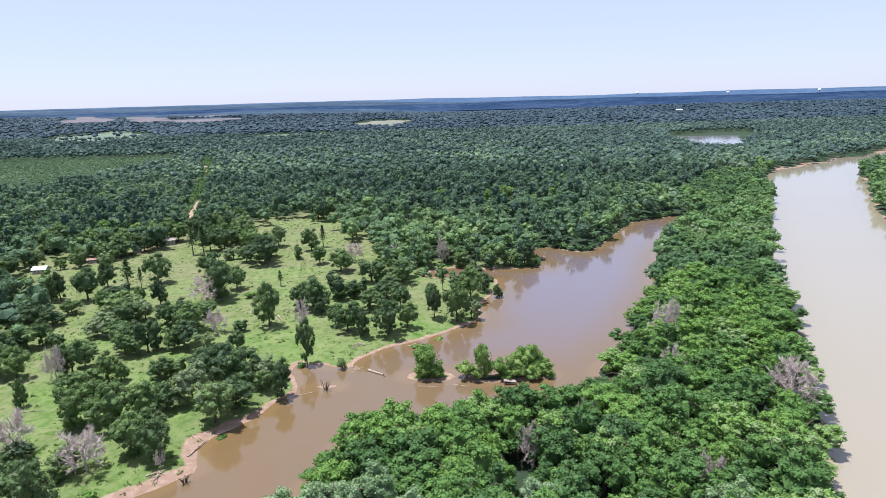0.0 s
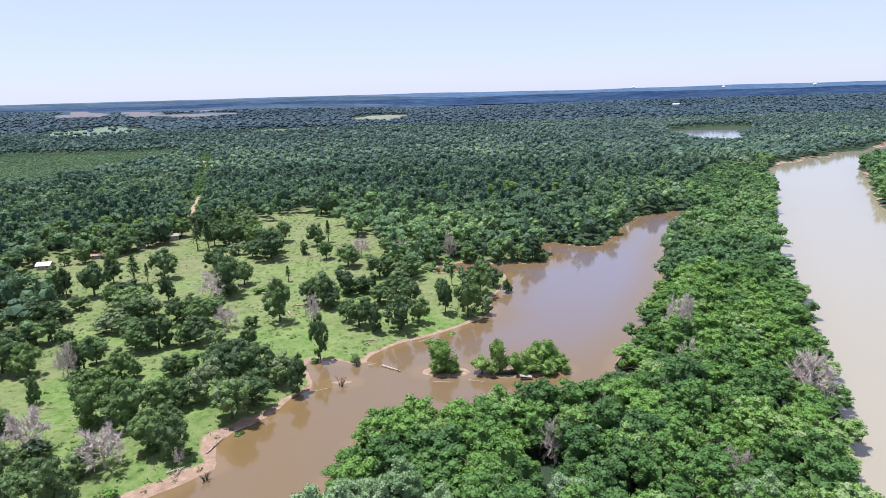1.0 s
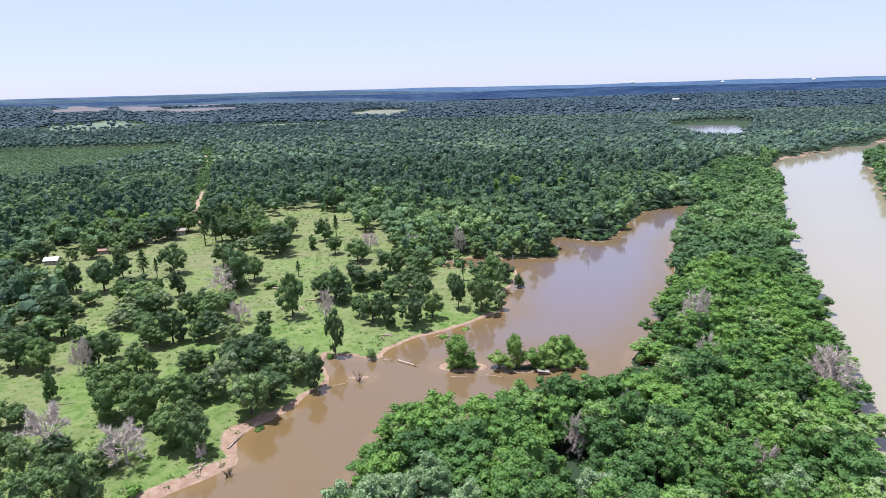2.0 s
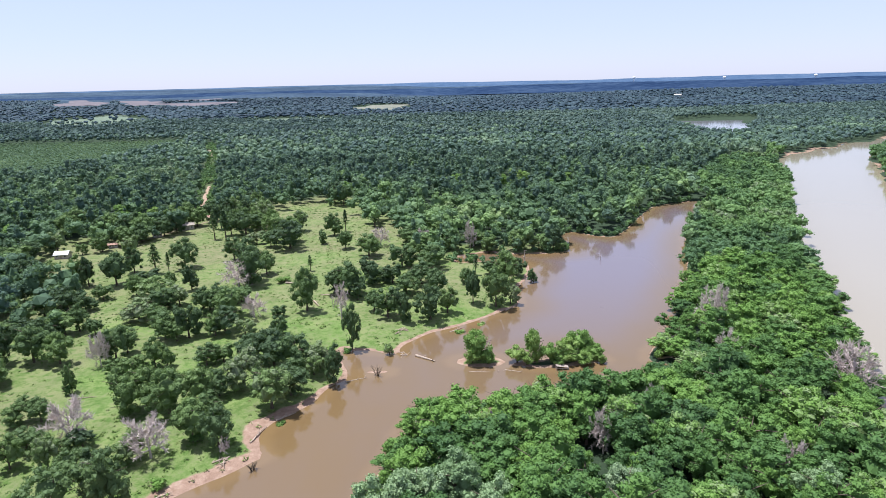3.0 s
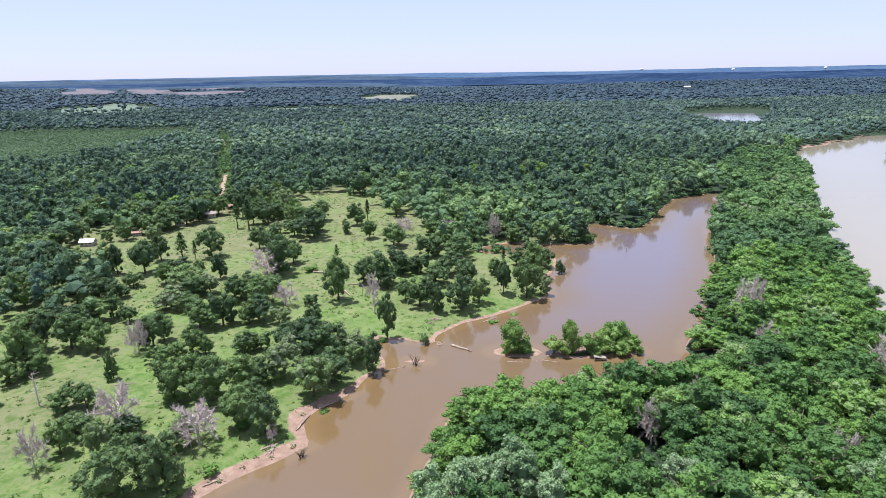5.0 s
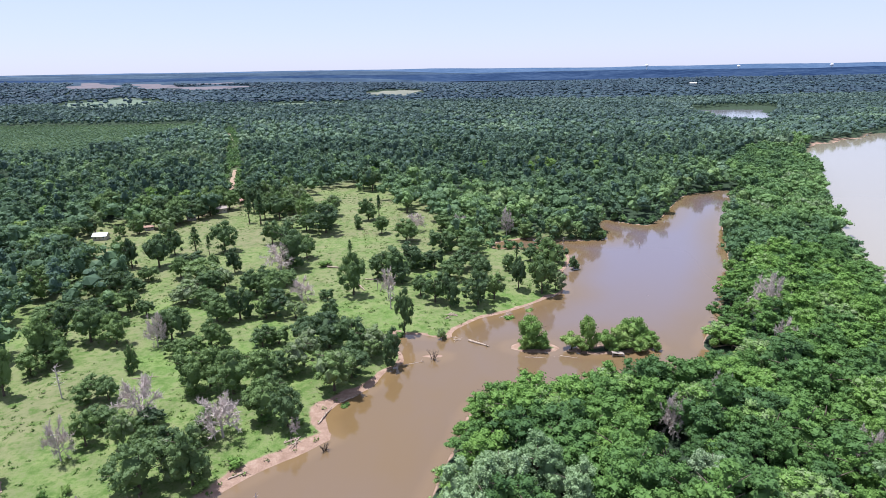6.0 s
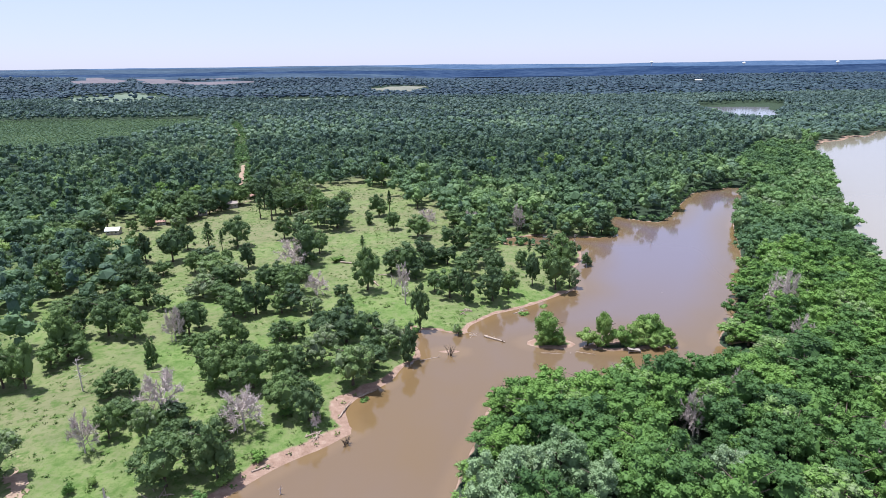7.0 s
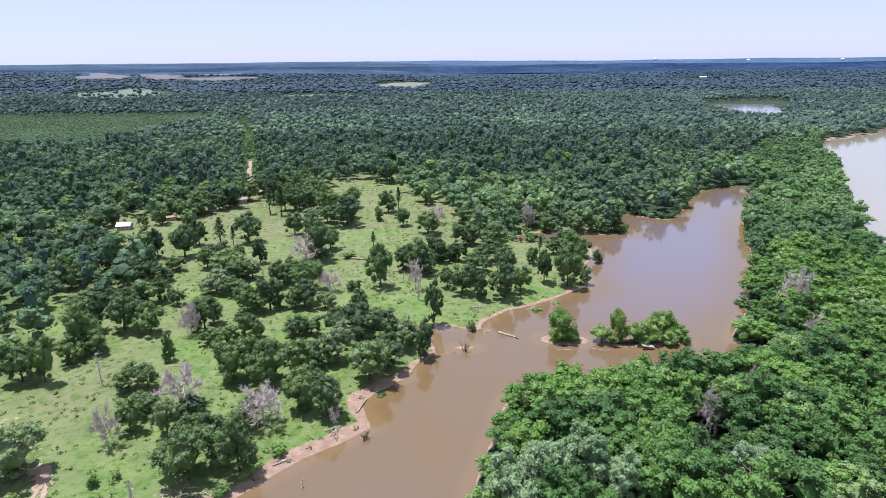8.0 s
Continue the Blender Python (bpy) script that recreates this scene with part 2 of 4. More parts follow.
ISLANDS = [[(-14, 149.4), (-7.5, 153.7), (-0.1, 152.0), (2.7, 148.6), (-1, 145.2), (-8.4, 145.2)], [(2.7, 146.3), (9.3, 148.8), (23.2, 151.4), (31.6, 150.5), (34.4, 147.1), (25.1, 144.2), (13, 143.3)], [(-42.8, 143.1), (-39.1, 144.8), (-34.5, 144.0), (-37.3, 141.9)]]
LAKE_LINE, RIVER_LINE, POND_RING = spline(LAKE_WEST + LAKE_EAST), spline(RIVER_WEST + RIVER_EAST), spline(POND_LINE)
ISLAND_RINGS = [spline(r) for r in ISLANDS]

PASTURE = [(-99.1, 438.8), (-124.8, 419.1), (-154.2, 398), (-174.6, 360.9), (-196.9, 331.6), (-235.8, 305), (-221.6, 267.5), (-198, 232.5),
           (-177.8, 221.6), (-159.5, 194.6), (-151.4, 167.4), (-170.8, 178.3), (-189.4, 175.6), (-163.8, 134.7), (-173.4, 99.1), (-183.2, 55.1),
           (-169.1, -42.2), (-103.3, -42.3), (-55.9, 96.2), (-18.6, 137.3), (24, 191.7), (27.4, 275.4), (-9.5, 267.4), (-31.6, 262), (-40.8, 339.6),
           (-73.7, 395.3)]
PASTURE_RING = spline(PASTURE, 3)
# a cut corridor with the dirt road in it, the young plantation and far clearings: centre, half sizes, turn
CORRIDOR = [(-166, 350), (-178, 384), (-204, 451), (-223, 514), (-248, 585), (-304, 758), (-372, 930)]
PLANTATION = [(-760, 960), (-500, 968), (-425, 985), (-400, 900), (-405, 800), (-400, 700), (-400, 610), (-470, 560), (-620, 560), (-730, 700)]
PLANTATION_RING = spline(PLANTATION, 3)


def inside(ring, x, y):
    x, y = np.asarray(x, float), np.asarray(y, float)
    result = np.zeros(x.shape, bool)
    x0, y0 = ring[:, 0], ring[:, 1]
    x1, y1 = np.roll(x0, -1), np.roll(y0, -1)
    for a, b, c, d in zip(x0, y0, x1, y1):
        if b != d:
            result ^= ((b > y) != (d > y)) & (x < (c - a) * (y - b) / (d - b) + a)
    return result


def away(line, x, y, closed=True):
    """Distance from a line, in metres."""
    x, y = np.asarray(x, float), np.asarray(y, float)
    best = np.full(x.shape, 1e9)
    last = np.roll(line, -1, axis=0) if closed else line[1:]
    for (a, b), (c, d) in zip(line if closed else line[:-1], last):
        dx, dy = c - a, d - b
        t = np.clip(((x - a) * dx + (y - b) * dy) / (dx * dx + dy * dy + 1e-9), 0, 1)
        best = np.minimum(best, (x - a - t * dx) ** 2 + (y - b - t * dy) ** 2)
    return np.sqrt(best)


def signed(ring, x, y):
    """Distance from the water's edge: plus on land, minus in the water."""
    d = away(ring, x, y)
    return np.where(inside(ring, x, y), -d, d)


def smooth(v, a, b):
    t = np.clip((np.asarray(v, float) - a) / (b - a), 0, 1)
    return t * t * (3 - 2 * t)


def waves(x, y):
    """A cheap smooth unevenness between about -1 and 1."""
    return 0.5 * np.sin(x * 0.071 + 1.3 * np.sin(y * 0.043)) + 0.3 * np.sin(y * 0.13 + x * 0.05) + 0.2 * np.sin(x * 0.31 - y * 0.27)


def shore(x, y):
    """Signed distances from lake (islands taken out), river and pond."""
    lake = signed(LAKE_LINE, x, y)
    for ring in ISLAND_RINGS:
        lake = np.maximum(lake, -signed(ring, x, y))
    return lake, signed(RIVER_LINE, x, y), signed(POND_RING, x, y)


def far_rise(x, y):
    r = np.hypot(x, y)
    west = smooth(-x, -200, 900)
    return 8 * smooth(r, 900, 1900) + (16 + 22 * west) * smooth(r, 1900, 3600) + 22 * smooth(r, 3300, 4700) + 4 * smooth(r, 1400, 2800) * np.sin(x * 0.0043 + 0.7) * np.sin(y * 0.0039)


def land_height(x, y):
    x, y = np.asarray(x, float), np.asarray(y, float)
    lake, river, pond = shore(x, y)
    edge = np.minimum(np.minimum(lake, river), pond)
    bank = np.where(edge > 0, 0.12 * np.minimum(edge, 5) + 0.9 * smooth(edge, 3, 16), 0.22 * np.maximum(edge, -5))
    return bank + 0.25 * waves(x, y) * smooth(edge, 4, 14) + far_rise(x, y)


def mesh_from(name, verts, faces, material, smooth_faces=False, **attributes):
    """A mesh from arrays of corners and faces of one size."""
    verts, faces = np.asarray(verts, np.float32), np.asarray(faces, np.int32)
    data = bpy.data.meshes.new(name)
    count, size = faces.shape
    data.vertices.add(len(verts))
    data.vertices.foreach_set("co", verts.ravel())
    data.loops.add(count * size)
    data.loops.foreach_set("vertex_index", faces.ravel())
    data.polygons.add(count)
    data.polygons.foreach_set("loop_start", np.arange(0, count * size, size, dtype=np.int32))
    data.polygons.foreach_set("use_smooth", np.full(count, smooth_faces))
    for key, values in attributes.items():
        layer = data.attributes.new(key, "FLOAT", "POINT")
        layer.data.foreach_set("value", np.asarray(values, np.float32))
    data.update(calc_edges=True)
    data.materials.append(material)
    return data


def lattice(nx, ny):
    i = np.arange(nx * ny).reshape(ny, nx)
    return np.stack([i[:-1, :-1], i[:-1, 1:], i[1:, 1:], i[1:, :-1]], -1).reshape(-1, 4)


def widening(low, high, step, ends, growth=1.16):
    """Even steps from low to high, then ever wider ones out to the ends."""
    mid = list(np.arange(low, high + step, step))
    for sign, end in ((1, ends[1]), (-1, ends[0])):
        at, s, extra = (mid[-1] if sign > 0 else mid[0]), step, []
        while sign * (end - at) > 0:
            s *= growth
            at += sign * s
            extra.append(at)
        mid = mid + extra if sign > 0 else extra[::-1] + mid
    return np.array(mid)


xs, ys = widening(-240, 245, 2.4, (-5200, 5200)), widening(50, 440, 2.4, (-900, 4950))
gx, gy = (a.ravel() for a in np.meshgrid(xs, ys))
lake_d, river_d, pond_d = shore(gx, gy)
edge_d = np.minimum(lake_d, river_d)
gz = land_height(gx, gy)
in_pasture = inside(PASTURE_RING, gx, gy)
road_d = away(spline(CORRIDOR, 4, False), gx, gy, False)
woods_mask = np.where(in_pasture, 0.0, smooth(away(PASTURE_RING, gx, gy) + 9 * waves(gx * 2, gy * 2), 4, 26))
woods_mask = np.where((gx > -242) & (gx < -139) & (gy > 130) & (gy < 316), 0.35 * woods_mask, woods_mask)
woods_mask = np.where(road_d < 14, woods_mask * (0.5 + 0.5 * smooth(road_d, 2, 7)), woods_mask)
west_side = (gx < 37) & (gy < 286) & (away(spline(LAKE_WEST, 4, False), gx, gy, False) < 16)
oak_floor = np.exp(-(((gx + 72) / 16) ** 2 + ((gy - 116) / 12) ** 2))
beach = 1 - smooth(lake_d, 0.6, 2.8 + 5.0 * smooth(-gy, -140, -110)) + 0.25 * waves(gx * 3, gy * 3) * smooth(lake_d, 0.5, 2)
mud_mask = np.where(west_side, beach + 0.3 * oak_floor, 0.55 * (1 - smooth(edge_d, 0.2, 1.8)))
on_islet = np.max([-signed(ring, gx, gy) for ring in ISLAND_RINGS], axis=0)
mud_mask = np.where(on_islet > 0, 1 - smooth(on_islet, 1.2, 3.0), mud_mask)
mud_mask = np.where(edge_d < 0, 1.0, mud_mask)
TRACK = spline([(-119.7, 43.9), (-125.2, 63.3), (-133.5, 77.1), (-141.8, 89.4), (-160.3, 104.6), (-186.2, 121)], 5, False)
track_d = away(TRACK, gx, gy, False)
dirt_mask = np.exp(-(track_d / 2.2) ** 2) * 0.5
dirt_mask = np.maximum(dirt_mask, 0.8 * np.exp(-(((gx + 159) / 8) ** 2 + ((gy - 93) / 7) ** 2)))
dry_mask = 0.7 * smooth(gy, 164, 313) + 0.3 * smooth(-gx, 102, 148)
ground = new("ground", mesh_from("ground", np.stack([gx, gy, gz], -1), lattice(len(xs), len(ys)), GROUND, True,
                                 woods=woods_mask, hazy_canopy=smooth(gy, 2250, 2550), mud=mud_mask, dirt=dirt_mask, dry=dry_mask))
tagged(ground, "green pasture, forest floor and pinkish mud banks", "ground", kind="structure")


def water_sheet(name, ring, step, level, material, label):
    """A level sheet that reaches a little under the banks; the bed and the banks cut its outline."""
    (x0, y0), (x1, y1) = ring.min(0) - 4, ring.max(0) + 4
    ax, ay = np.arange(x0, x1 + step, step), np.arange(y0, y1 + step, step)
    px, py = (a.ravel() for a in np.meshgrid(ax, ay))
    d = signed(ring, px, py)
    quads = lattice(len(ax), len(ay))
    quads = quads[d[quads].min(1) < step * 0.8]
    used = np.unique(quads)
    index = np.zeros(len(px), int)
    index[used] = np.arange(len(used))
    depth = d[used]
    if ring is LAKE_LINE:
        for land in ISLAND_RINGS:
            depth = np.maximum(depth, -signed(land, px[used], py[used]))
    # painted sky reflection grows with y and with distance from the edge
    ob = new(name, mesh_from(name, np.stack([px[used], py[used], np.full(len(used), level)], -1), index[quads], material, True,
                             shoal=1 - smooth(-depth, 0.3, 6), sky_tint=smooth(py[used], 99, 253) * smooth(-depth, 1, 22)))
    return tagged(ob, label, "water", kind="structure")


water_sheet("lake_water", LAKE_LINE, 3.0, 0.0, LAKE, "brown silty water of an oxbow lake")
water_sheet("river_water", RIVER_LINE, 6.0, 0.0, RIVER, "pale tan silty river water")
water_sheet("pond_water", POND_RING, 12.0, 1.5, POND, "pale still water of a far pond")


def patch(name, cx, cy, half_x, half_y, material, label, lift=1.2, turn=0.0, seed=0, slope=0.0):
    """An open field lying on the far land, with an uneven outline."""
    rng = np.random.default_rng(seed)
    rings, steps = 5, 36
    wobble = 1 + 0.24 * np.sin(np.arange(steps) * 0.524 + rng.uniform(0, 6)) + 0.16 * np.sin(np.arange(steps) * 0.873 + rng.uniform(0, 6)) + rng.uniform(-0.14, 0.14, steps)
    verts, faces = [(cx, cy)], []
    for k in range(1, rings + 1):
        for s in range(steps):
            a = 2 * math.pi * s / steps
            u, v = math.cos(a) * half_x * k / rings * wobble[s], math.sin(a) * half_y * k / rings * wobble[s]
            verts.append((cx + u * math.cos(turn) - v * math.sin(turn), cy + u * math.sin(turn) + v * math.cos(turn)))
    v = np.array(verts)
    z = far_rise(v[:, 0], v[:, 1]) + 1.1 + lift + slope * (np.hypot(v[:, 0], v[:, 1]) - math.hypot(cx, cy))
    for k in range(rings):
        for s in range(steps):
            n = (s + 1) % steps
            if k == 0:
                faces.append((0, 1 + s, 1 + n, 1 + n))
            else:
                o, i = 1 + k * steps, 1 + (k - 1) * steps
                faces.append((i + s, o + s, o + n, i + n))
    data = bpy.data.meshes.new(name)
    data.from_pydata(np.column_stack([v, z]).tolist(), [], [f[:3] if f[2] == f[3] else f for f in faces])
    data.materials.append(material)
    return tagged(new(name, data), label, "field", kind="structure")


# centre, half the width across the view line, half the length along it
FIELDS = [
    ("field", -880, 1570, 125, 230, FIELD_GREEN, "pale green far meadow dotted with trees", 1.0),
    ("field", -1430, 2500, 100, 230, FIELD_PALE, "bare grey-brown field on a far slope", 1.0),
    ("field", -1210, 2530, 80, 230, FIELD_PALE, "bare grey-brown field on a far slope", 1.0),
    ("field", -940, 2400, 150, 105, FIELD_PALE, "pale strip of bare far field", 1.0),
    ("field", -1037, 2710, 92, 50, FIELD_PALE, "pale strip of bare far field", 1.0),
    ("field", -195, 1960, 95, 185, FIELD_STRAW, "pale straw-coloured far clearing", 1.0),
    ("field", -358, 1452, 125, 60, FIELD_GREEN, "narrow pale green far meadow", 1.0),
]
for seed, spec in enumerate(FIELDS):
    patch(*spec, turn=math.atan2(spec[2], spec[1]) - math.pi / 2, seed=seed)


def in_field(px, py, spec, short=0.0):
    """Inside a field, reaching also that share of its distance towards the eye."""
    far = math.hypot(spec[1], spec[2])
    ux, uy = spec[1] / far, spec[2] / far
    u, v = (px - spec[1]) * -uy + (py - spec[2]) * ux, (px - spec[1]) * ux + (py - spec[2]) * uy
    v = np.where(v < -0.3 * spec[4], np.minimum(v + short * far, -0.3 * spec[4]), v)
    return (u / spec[3]) ** 2 + (v / spec[4]) ** 2 < 1.0


# ---------------- trees: building blocks ----------------
GOLD = (1 + math.sqrt(5)) / 2
BALL_V = np.array([(-1, GOLD, 0), (1, GOLD, 0), (-1, -GOLD, 0), (1, -GOLD, 0), (0, -1, GOLD), (0, 1, GOLD),
                   (0, -1, -GOLD), (0, 1, -GOLD), (GOLD, 0, -1), (GOLD, 0, 1), (-GOLD, 0, -1), (-GOLD, 0, 1)]) / math.hypot(1, GOLD)
BALL_F = np.array([(0, 11, 5), (0, 5, 1), (0, 1, 7), (0, 7, 10), (0, 10, 11), (1, 5, 9), (5, 11, 4), (11, 10, 2), (10, 7, 6), (7, 1, 8),
                   (3, 9, 4), (3, 4, 2), (3, 2, 6), (3, 6, 8), (3, 8, 9), (4, 9, 5), (2, 4, 11), (6, 2, 10), (8, 6, 7), (9, 8, 1)])


def spray(rng, at, normal, size):
    """Small three-cornered leaf clumps at the given places."""
    count = len(at)
    normal = normal / (np.linalg.norm(normal, axis=1)[:, None] + 1e-9)
    side = np.cross(normal, rng.normal(size=(count, 3)))
    side /= np.linalg.norm(side, axis=1)[:, None] + 1e-9
    other = np.cross(normal, side)
    s = (size * rng.uniform(0.6, 1.35, count))[:, None]
    tip = normal * s * rng.uniform(-0.3, 0.3, count)[:, None]
    corners = np.stack([at - side * s * 0.5 - other * s * 0.35, at + side * s * 0.5 - other * s * 0.3, at + other * s * 0.62 + tip], 1)
    return corners.reshape(-1, 3)


def leaf_cloud(rng, radius, low, high, lobes, leaves, size, puff=(0.26, 0.42), domes=1, loose=1.18):
    """A crown: one or more domes covered with knobbly lobes, leaf clumps standing off their skins; gaps and an uneven outline."""
    hubs, reach, tops = np.zeros((domes, 2)), np.full(domes, radius), np.full(domes, high)
    if domes > 1:
        turn = rng.uniform(0, 6.28) + np.arange(domes) * 6.28 / domes + rng.uniform(-0.4, 0.4, domes)
        reach = radius * rng.uniform(0.5, 0.68, domes)
        hubs = np.stack([np.cos(turn), np.sin(turn)], -1) * (radius - reach)[:, None]
        tops = low + (high - low) * rng.uniform(0.72, 1.0, domes)
        tops[0] = high
    home = np.concatenate([np.arange(domes), rng.choice(domes, lobes - domes, p=reach ** 2 / (reach ** 2).sum())])
    mid, half = (low + tops[home]) / 2, (tops[home] - low) / 2
    radii = radius * rng.uniform(*puff, lobes)
    way = rng.normal(size=(lobes, 3)) + np.array([0, 0, 0.2])
    way /= np.linalg.norm(way, axis=1)[:, None]
    way *= rng.uniform(0.72, 1.04, (lobes, 1))
    side = np.maximum(reach[home] - radii * 0.8, 0.1)
    rise = np.maximum(half - radii * 0.7, 0.2 * half)
    centres = np.stack([hubs[home, 0] + way[:, 0] * side, hubs[home, 1] + way[:, 1] * side, mid + way[:, 2] * rise], -1)
    # a dense heart in each dome
    hearts = np.arange(domes)
    centres[hearts] = np.stack([hubs[:, 0], hubs[:, 1], mid[hearts]], -1)
    stretch = np.tile(np.array([1, 1, 0.85]), (lobes, 1)) * radii[:, None]
    stretch[hearts] = np.stack([reach * 0.62, reach * 0.62, half[hearts] * 0.66], -1)
    verts, faces = [], []
    for c, r in zip(centres, stretch):
        faces.append(BALL_F + len(BALL_V) * len(verts))
        verts.append(c + BALL_V * r * rng.uniform(0.6, 0.95, (len(BALL_V), 1)))
    base = len(BALL_V) * lobes
    area = radii ** 2
    area[hearts] = (reach * 0.3) ** 2
    pick = rng.choice(lobes, leaves, p=area / area.sum())
    out = rng.normal(size=(leaves, 3)) + np.array([0, 0, 0.3])
    out /= np.linalg.norm(out, axis=1)[:, None]
    at = centres[pick] + out * stretch[pick] * rng.uniform(0.74, loose, (leaves, 1))
    verts.append(spray(rng, at, out * 0.7 + rng.normal(size=(leaves, 3)), size))
    faces.append(np.arange(base, base + 3 * leaves).reshape(-1, 3))
    return np.concatenate(verts), np.concatenate(faces)


def pine_cloud(rng, radius, low, high, leaves, size):
    """A narrow crown in ragged whorls."""
    t = rng.uniform(0, 1, leaves) ** 0.8
    a = rng.uniform(0, 2 * math.pi, leaves)
    whorl = 0.75 + 0.35 * np.sin(t * 26 + np.floor(a * 2))
    reach = radius * np.minimum(1, 1.6 * (1.02 - t)) ** 0.7 * whorl * rng.uniform(0.35, 1.0, leaves)
    at = np.stack([reach * np.cos(a), reach * np.sin(a), low + (high - low) * t], -1)
    normal = np.stack([np.cos(a) * 0.5, np.sin(a) * 0.5, np.full(leaves, 0.8)], -1) + rng.normal(size=(leaves, 3)) * 0.4
    return spray(rng, at, normal, size), np.arange(3 * leaves).reshape(-1, 3)


def tube(verts, faces, line, radii, sides=6):
    """A tapered limb along a line of points."""
    start = len(verts)
    line = [Vector(p) for p in line]
    for k, (p, r) in enumerate(zip(line, radii)):
        way = (line[min(k + 1, len(line) - 1)] - line[max(k - 1, 0)]).normalized()
        u = way.orthogonal().normalized()
        w = way.cross(u)
        for s in range(sides):
            a = 2 * math.pi * s / sides
            verts.append(tuple(p + (u * math.cos(a) + w * math.sin(a)) * r))
    for k in range(len(line) - 1):
        for s in range(sides):
            n = (s + 1) % sides
            faces.append((start + k * sides + s, start + k * sides + n, start + (k + 1) * sides + n, start + (k + 1) * sides + s))


def trunk_mesh(name, rng, height, radius, girth, limbs, material=None):
    verts, faces = [], []
    bend = rng.uniform(-0.5, 0.5, 2)
    line = [(bend[0] * k * k * 0.12, bend[1] * k * k * 0.12, height * k / 5 - (0.4 if k == 0 else 0)) for k in range(6)]
    tube(verts, faces, line, [girth * g for g in (1.5, 1.0, 0.85, 0.7, 0.5, 0.25)], 8)
    for _ in range(limbs):
        k = int(rng.integers(1, 5))
        a, out = rng.uniform(0, 2 * math.pi), radius * rng.uniform(0.55, 0.9)
        x, y, z = line[k]
        rise = height * rng.uniform(0.12, 0.3)
        tube(verts, faces, [(x, y, z), (x + out * 0.4 * math.cos(a), y + out * 0.4 * math.sin(a), z + rise * 0.6),
                            (x + out * math.cos(a), y + out * math.sin(a), z + rise)], [girth * 0.5, girth * 0.34, girth * 0.12], 5)
    return mesh_from(name, verts, faces, material or BARK, True)


def part(name, data, parent, label=""):
    ob = new(name, data)
    ob.parent = parent
    return tagged(ob, label)


def tree(name, seed, height, radius, leaves, size, leaf, label, category="tree", pine=False, bare=0.22, lobes=16, group="", puff=(0.26, 0.42), domes=1):
    """A tree at the origin: a trunk with limbs and a crown of leaf clumps."""
    rng = np.random.default_rng(seed)
    base = new(name)
    low = height * bare
    if pine:
        cloud = pine_cloud(rng, radius, low, height, leaves, size)
    else:
        cloud = leaf_cloud(rng, radius, low, height, lobes, leaves, size, puff, domes)
    part("trunk", trunk_mesh("trunk", rng, height * 0.8, radius, 0.16 + height * 0.014, 0 if pine else 7), base)
    part("crown", mesh_from("crown", *cloud, leaf), base)
    return tagged(base, label, category, group)


def dead_tree(name, seed, height, radius, twigs, label, group=""):
    """A leafless tree: a short trunk, spreading boughs, and a dome of fine bare twigs."""
    rng = np.random.default_rng(seed)
    base = new(name)
    verts, faces = [], []
    tube(verts, faces, [(0, 0, -0.4), (0.1, 0, height * 0.18), (0.0, 0.2, height * 0.36), (0.1, 0.1, height * 0.6)], [0.32, 0.24, 0.18, 0.08], 7)
    part("trunk", mesh_from("trunk", verts, faces, DEAD_WOOD, True), base)
    verts, faces = [], []
    for k in range(13):
        a = 2 * math.pi * k * 0.382 + rng.uniform(-0.3, 0.3)
        up = (k + 0.5) / 13
        out = radius * math.sqrt(1 - 0.8 * up * up)
        at = Vector((0, 0, height * (0.14 + 0.36 * up)))
        end = Vector((math.cos(a) * out * 0.62, math.sin(a) * out * 0.62, height * (0.26 + 0.5 * up)))
        way = (end - at).normalized()
        tube(verts, faces, [at, at.lerp(end, 0.5) + Vector(rng.normal(size=3)) * 0.25, end], [0.12, 0.085, 0.05], 5)
        for _ in range(5):
            start = at.lerp(end, rng.uniform(0.35, 1.0))
            fork = (way + Vector(rng.normal(size=3)) * 0.75 + Vector((0, 0, 0.2))).normalized()
            tip = start + fork * radius * rng.uniform(0.25, 0.42)
            tube(verts, faces, [start, tip], [0.065, 0.04], 3)
            for _ in range(twigs):
                root = start.lerp(tip, rng.uniform(0.15, 1.0))
                shoot = (fork + Vector(rng.normal(size=3)) * 0.9 + Vector((0, 0, 0.2))).normalized()
                tube(verts, faces, [root, root + shoot * radius * rng.uniform(0.08, 0.2)], [0.05, 0.03], 3)
    part("bough", mesh_from("bough", verts, faces, DEAD_WOOD), base)
    return tagged(base, label, "dead tree", group)


def rest(x, y, sink=0.05):
    return float(land_height(np.array([x]), np.array([y]))[0]) - sink


def place(proto, x, y, scale=1.0, turn=None, rng=random):
    m = Matrix.LocRotScale((x, y, rest(x, y)), Euler((0, 0, rng.uniform(0, 6.28) if turn is None else turn)), None)
    ob = copy_thing(proto, m)
    ob.scale = (scale * rng.uniform(0.93, 1.07), scale * rng.uniform(0.93, 1.07), scale * rng.uniform(0.95, 1.05))
    return ob


def first(proto, x, y, scale=1.0):
    """Puts the model tree itself at its own place."""
    proto.location, proto.scale = (x, y, rest(x, y)), (scale, scale, scale)
    return proto


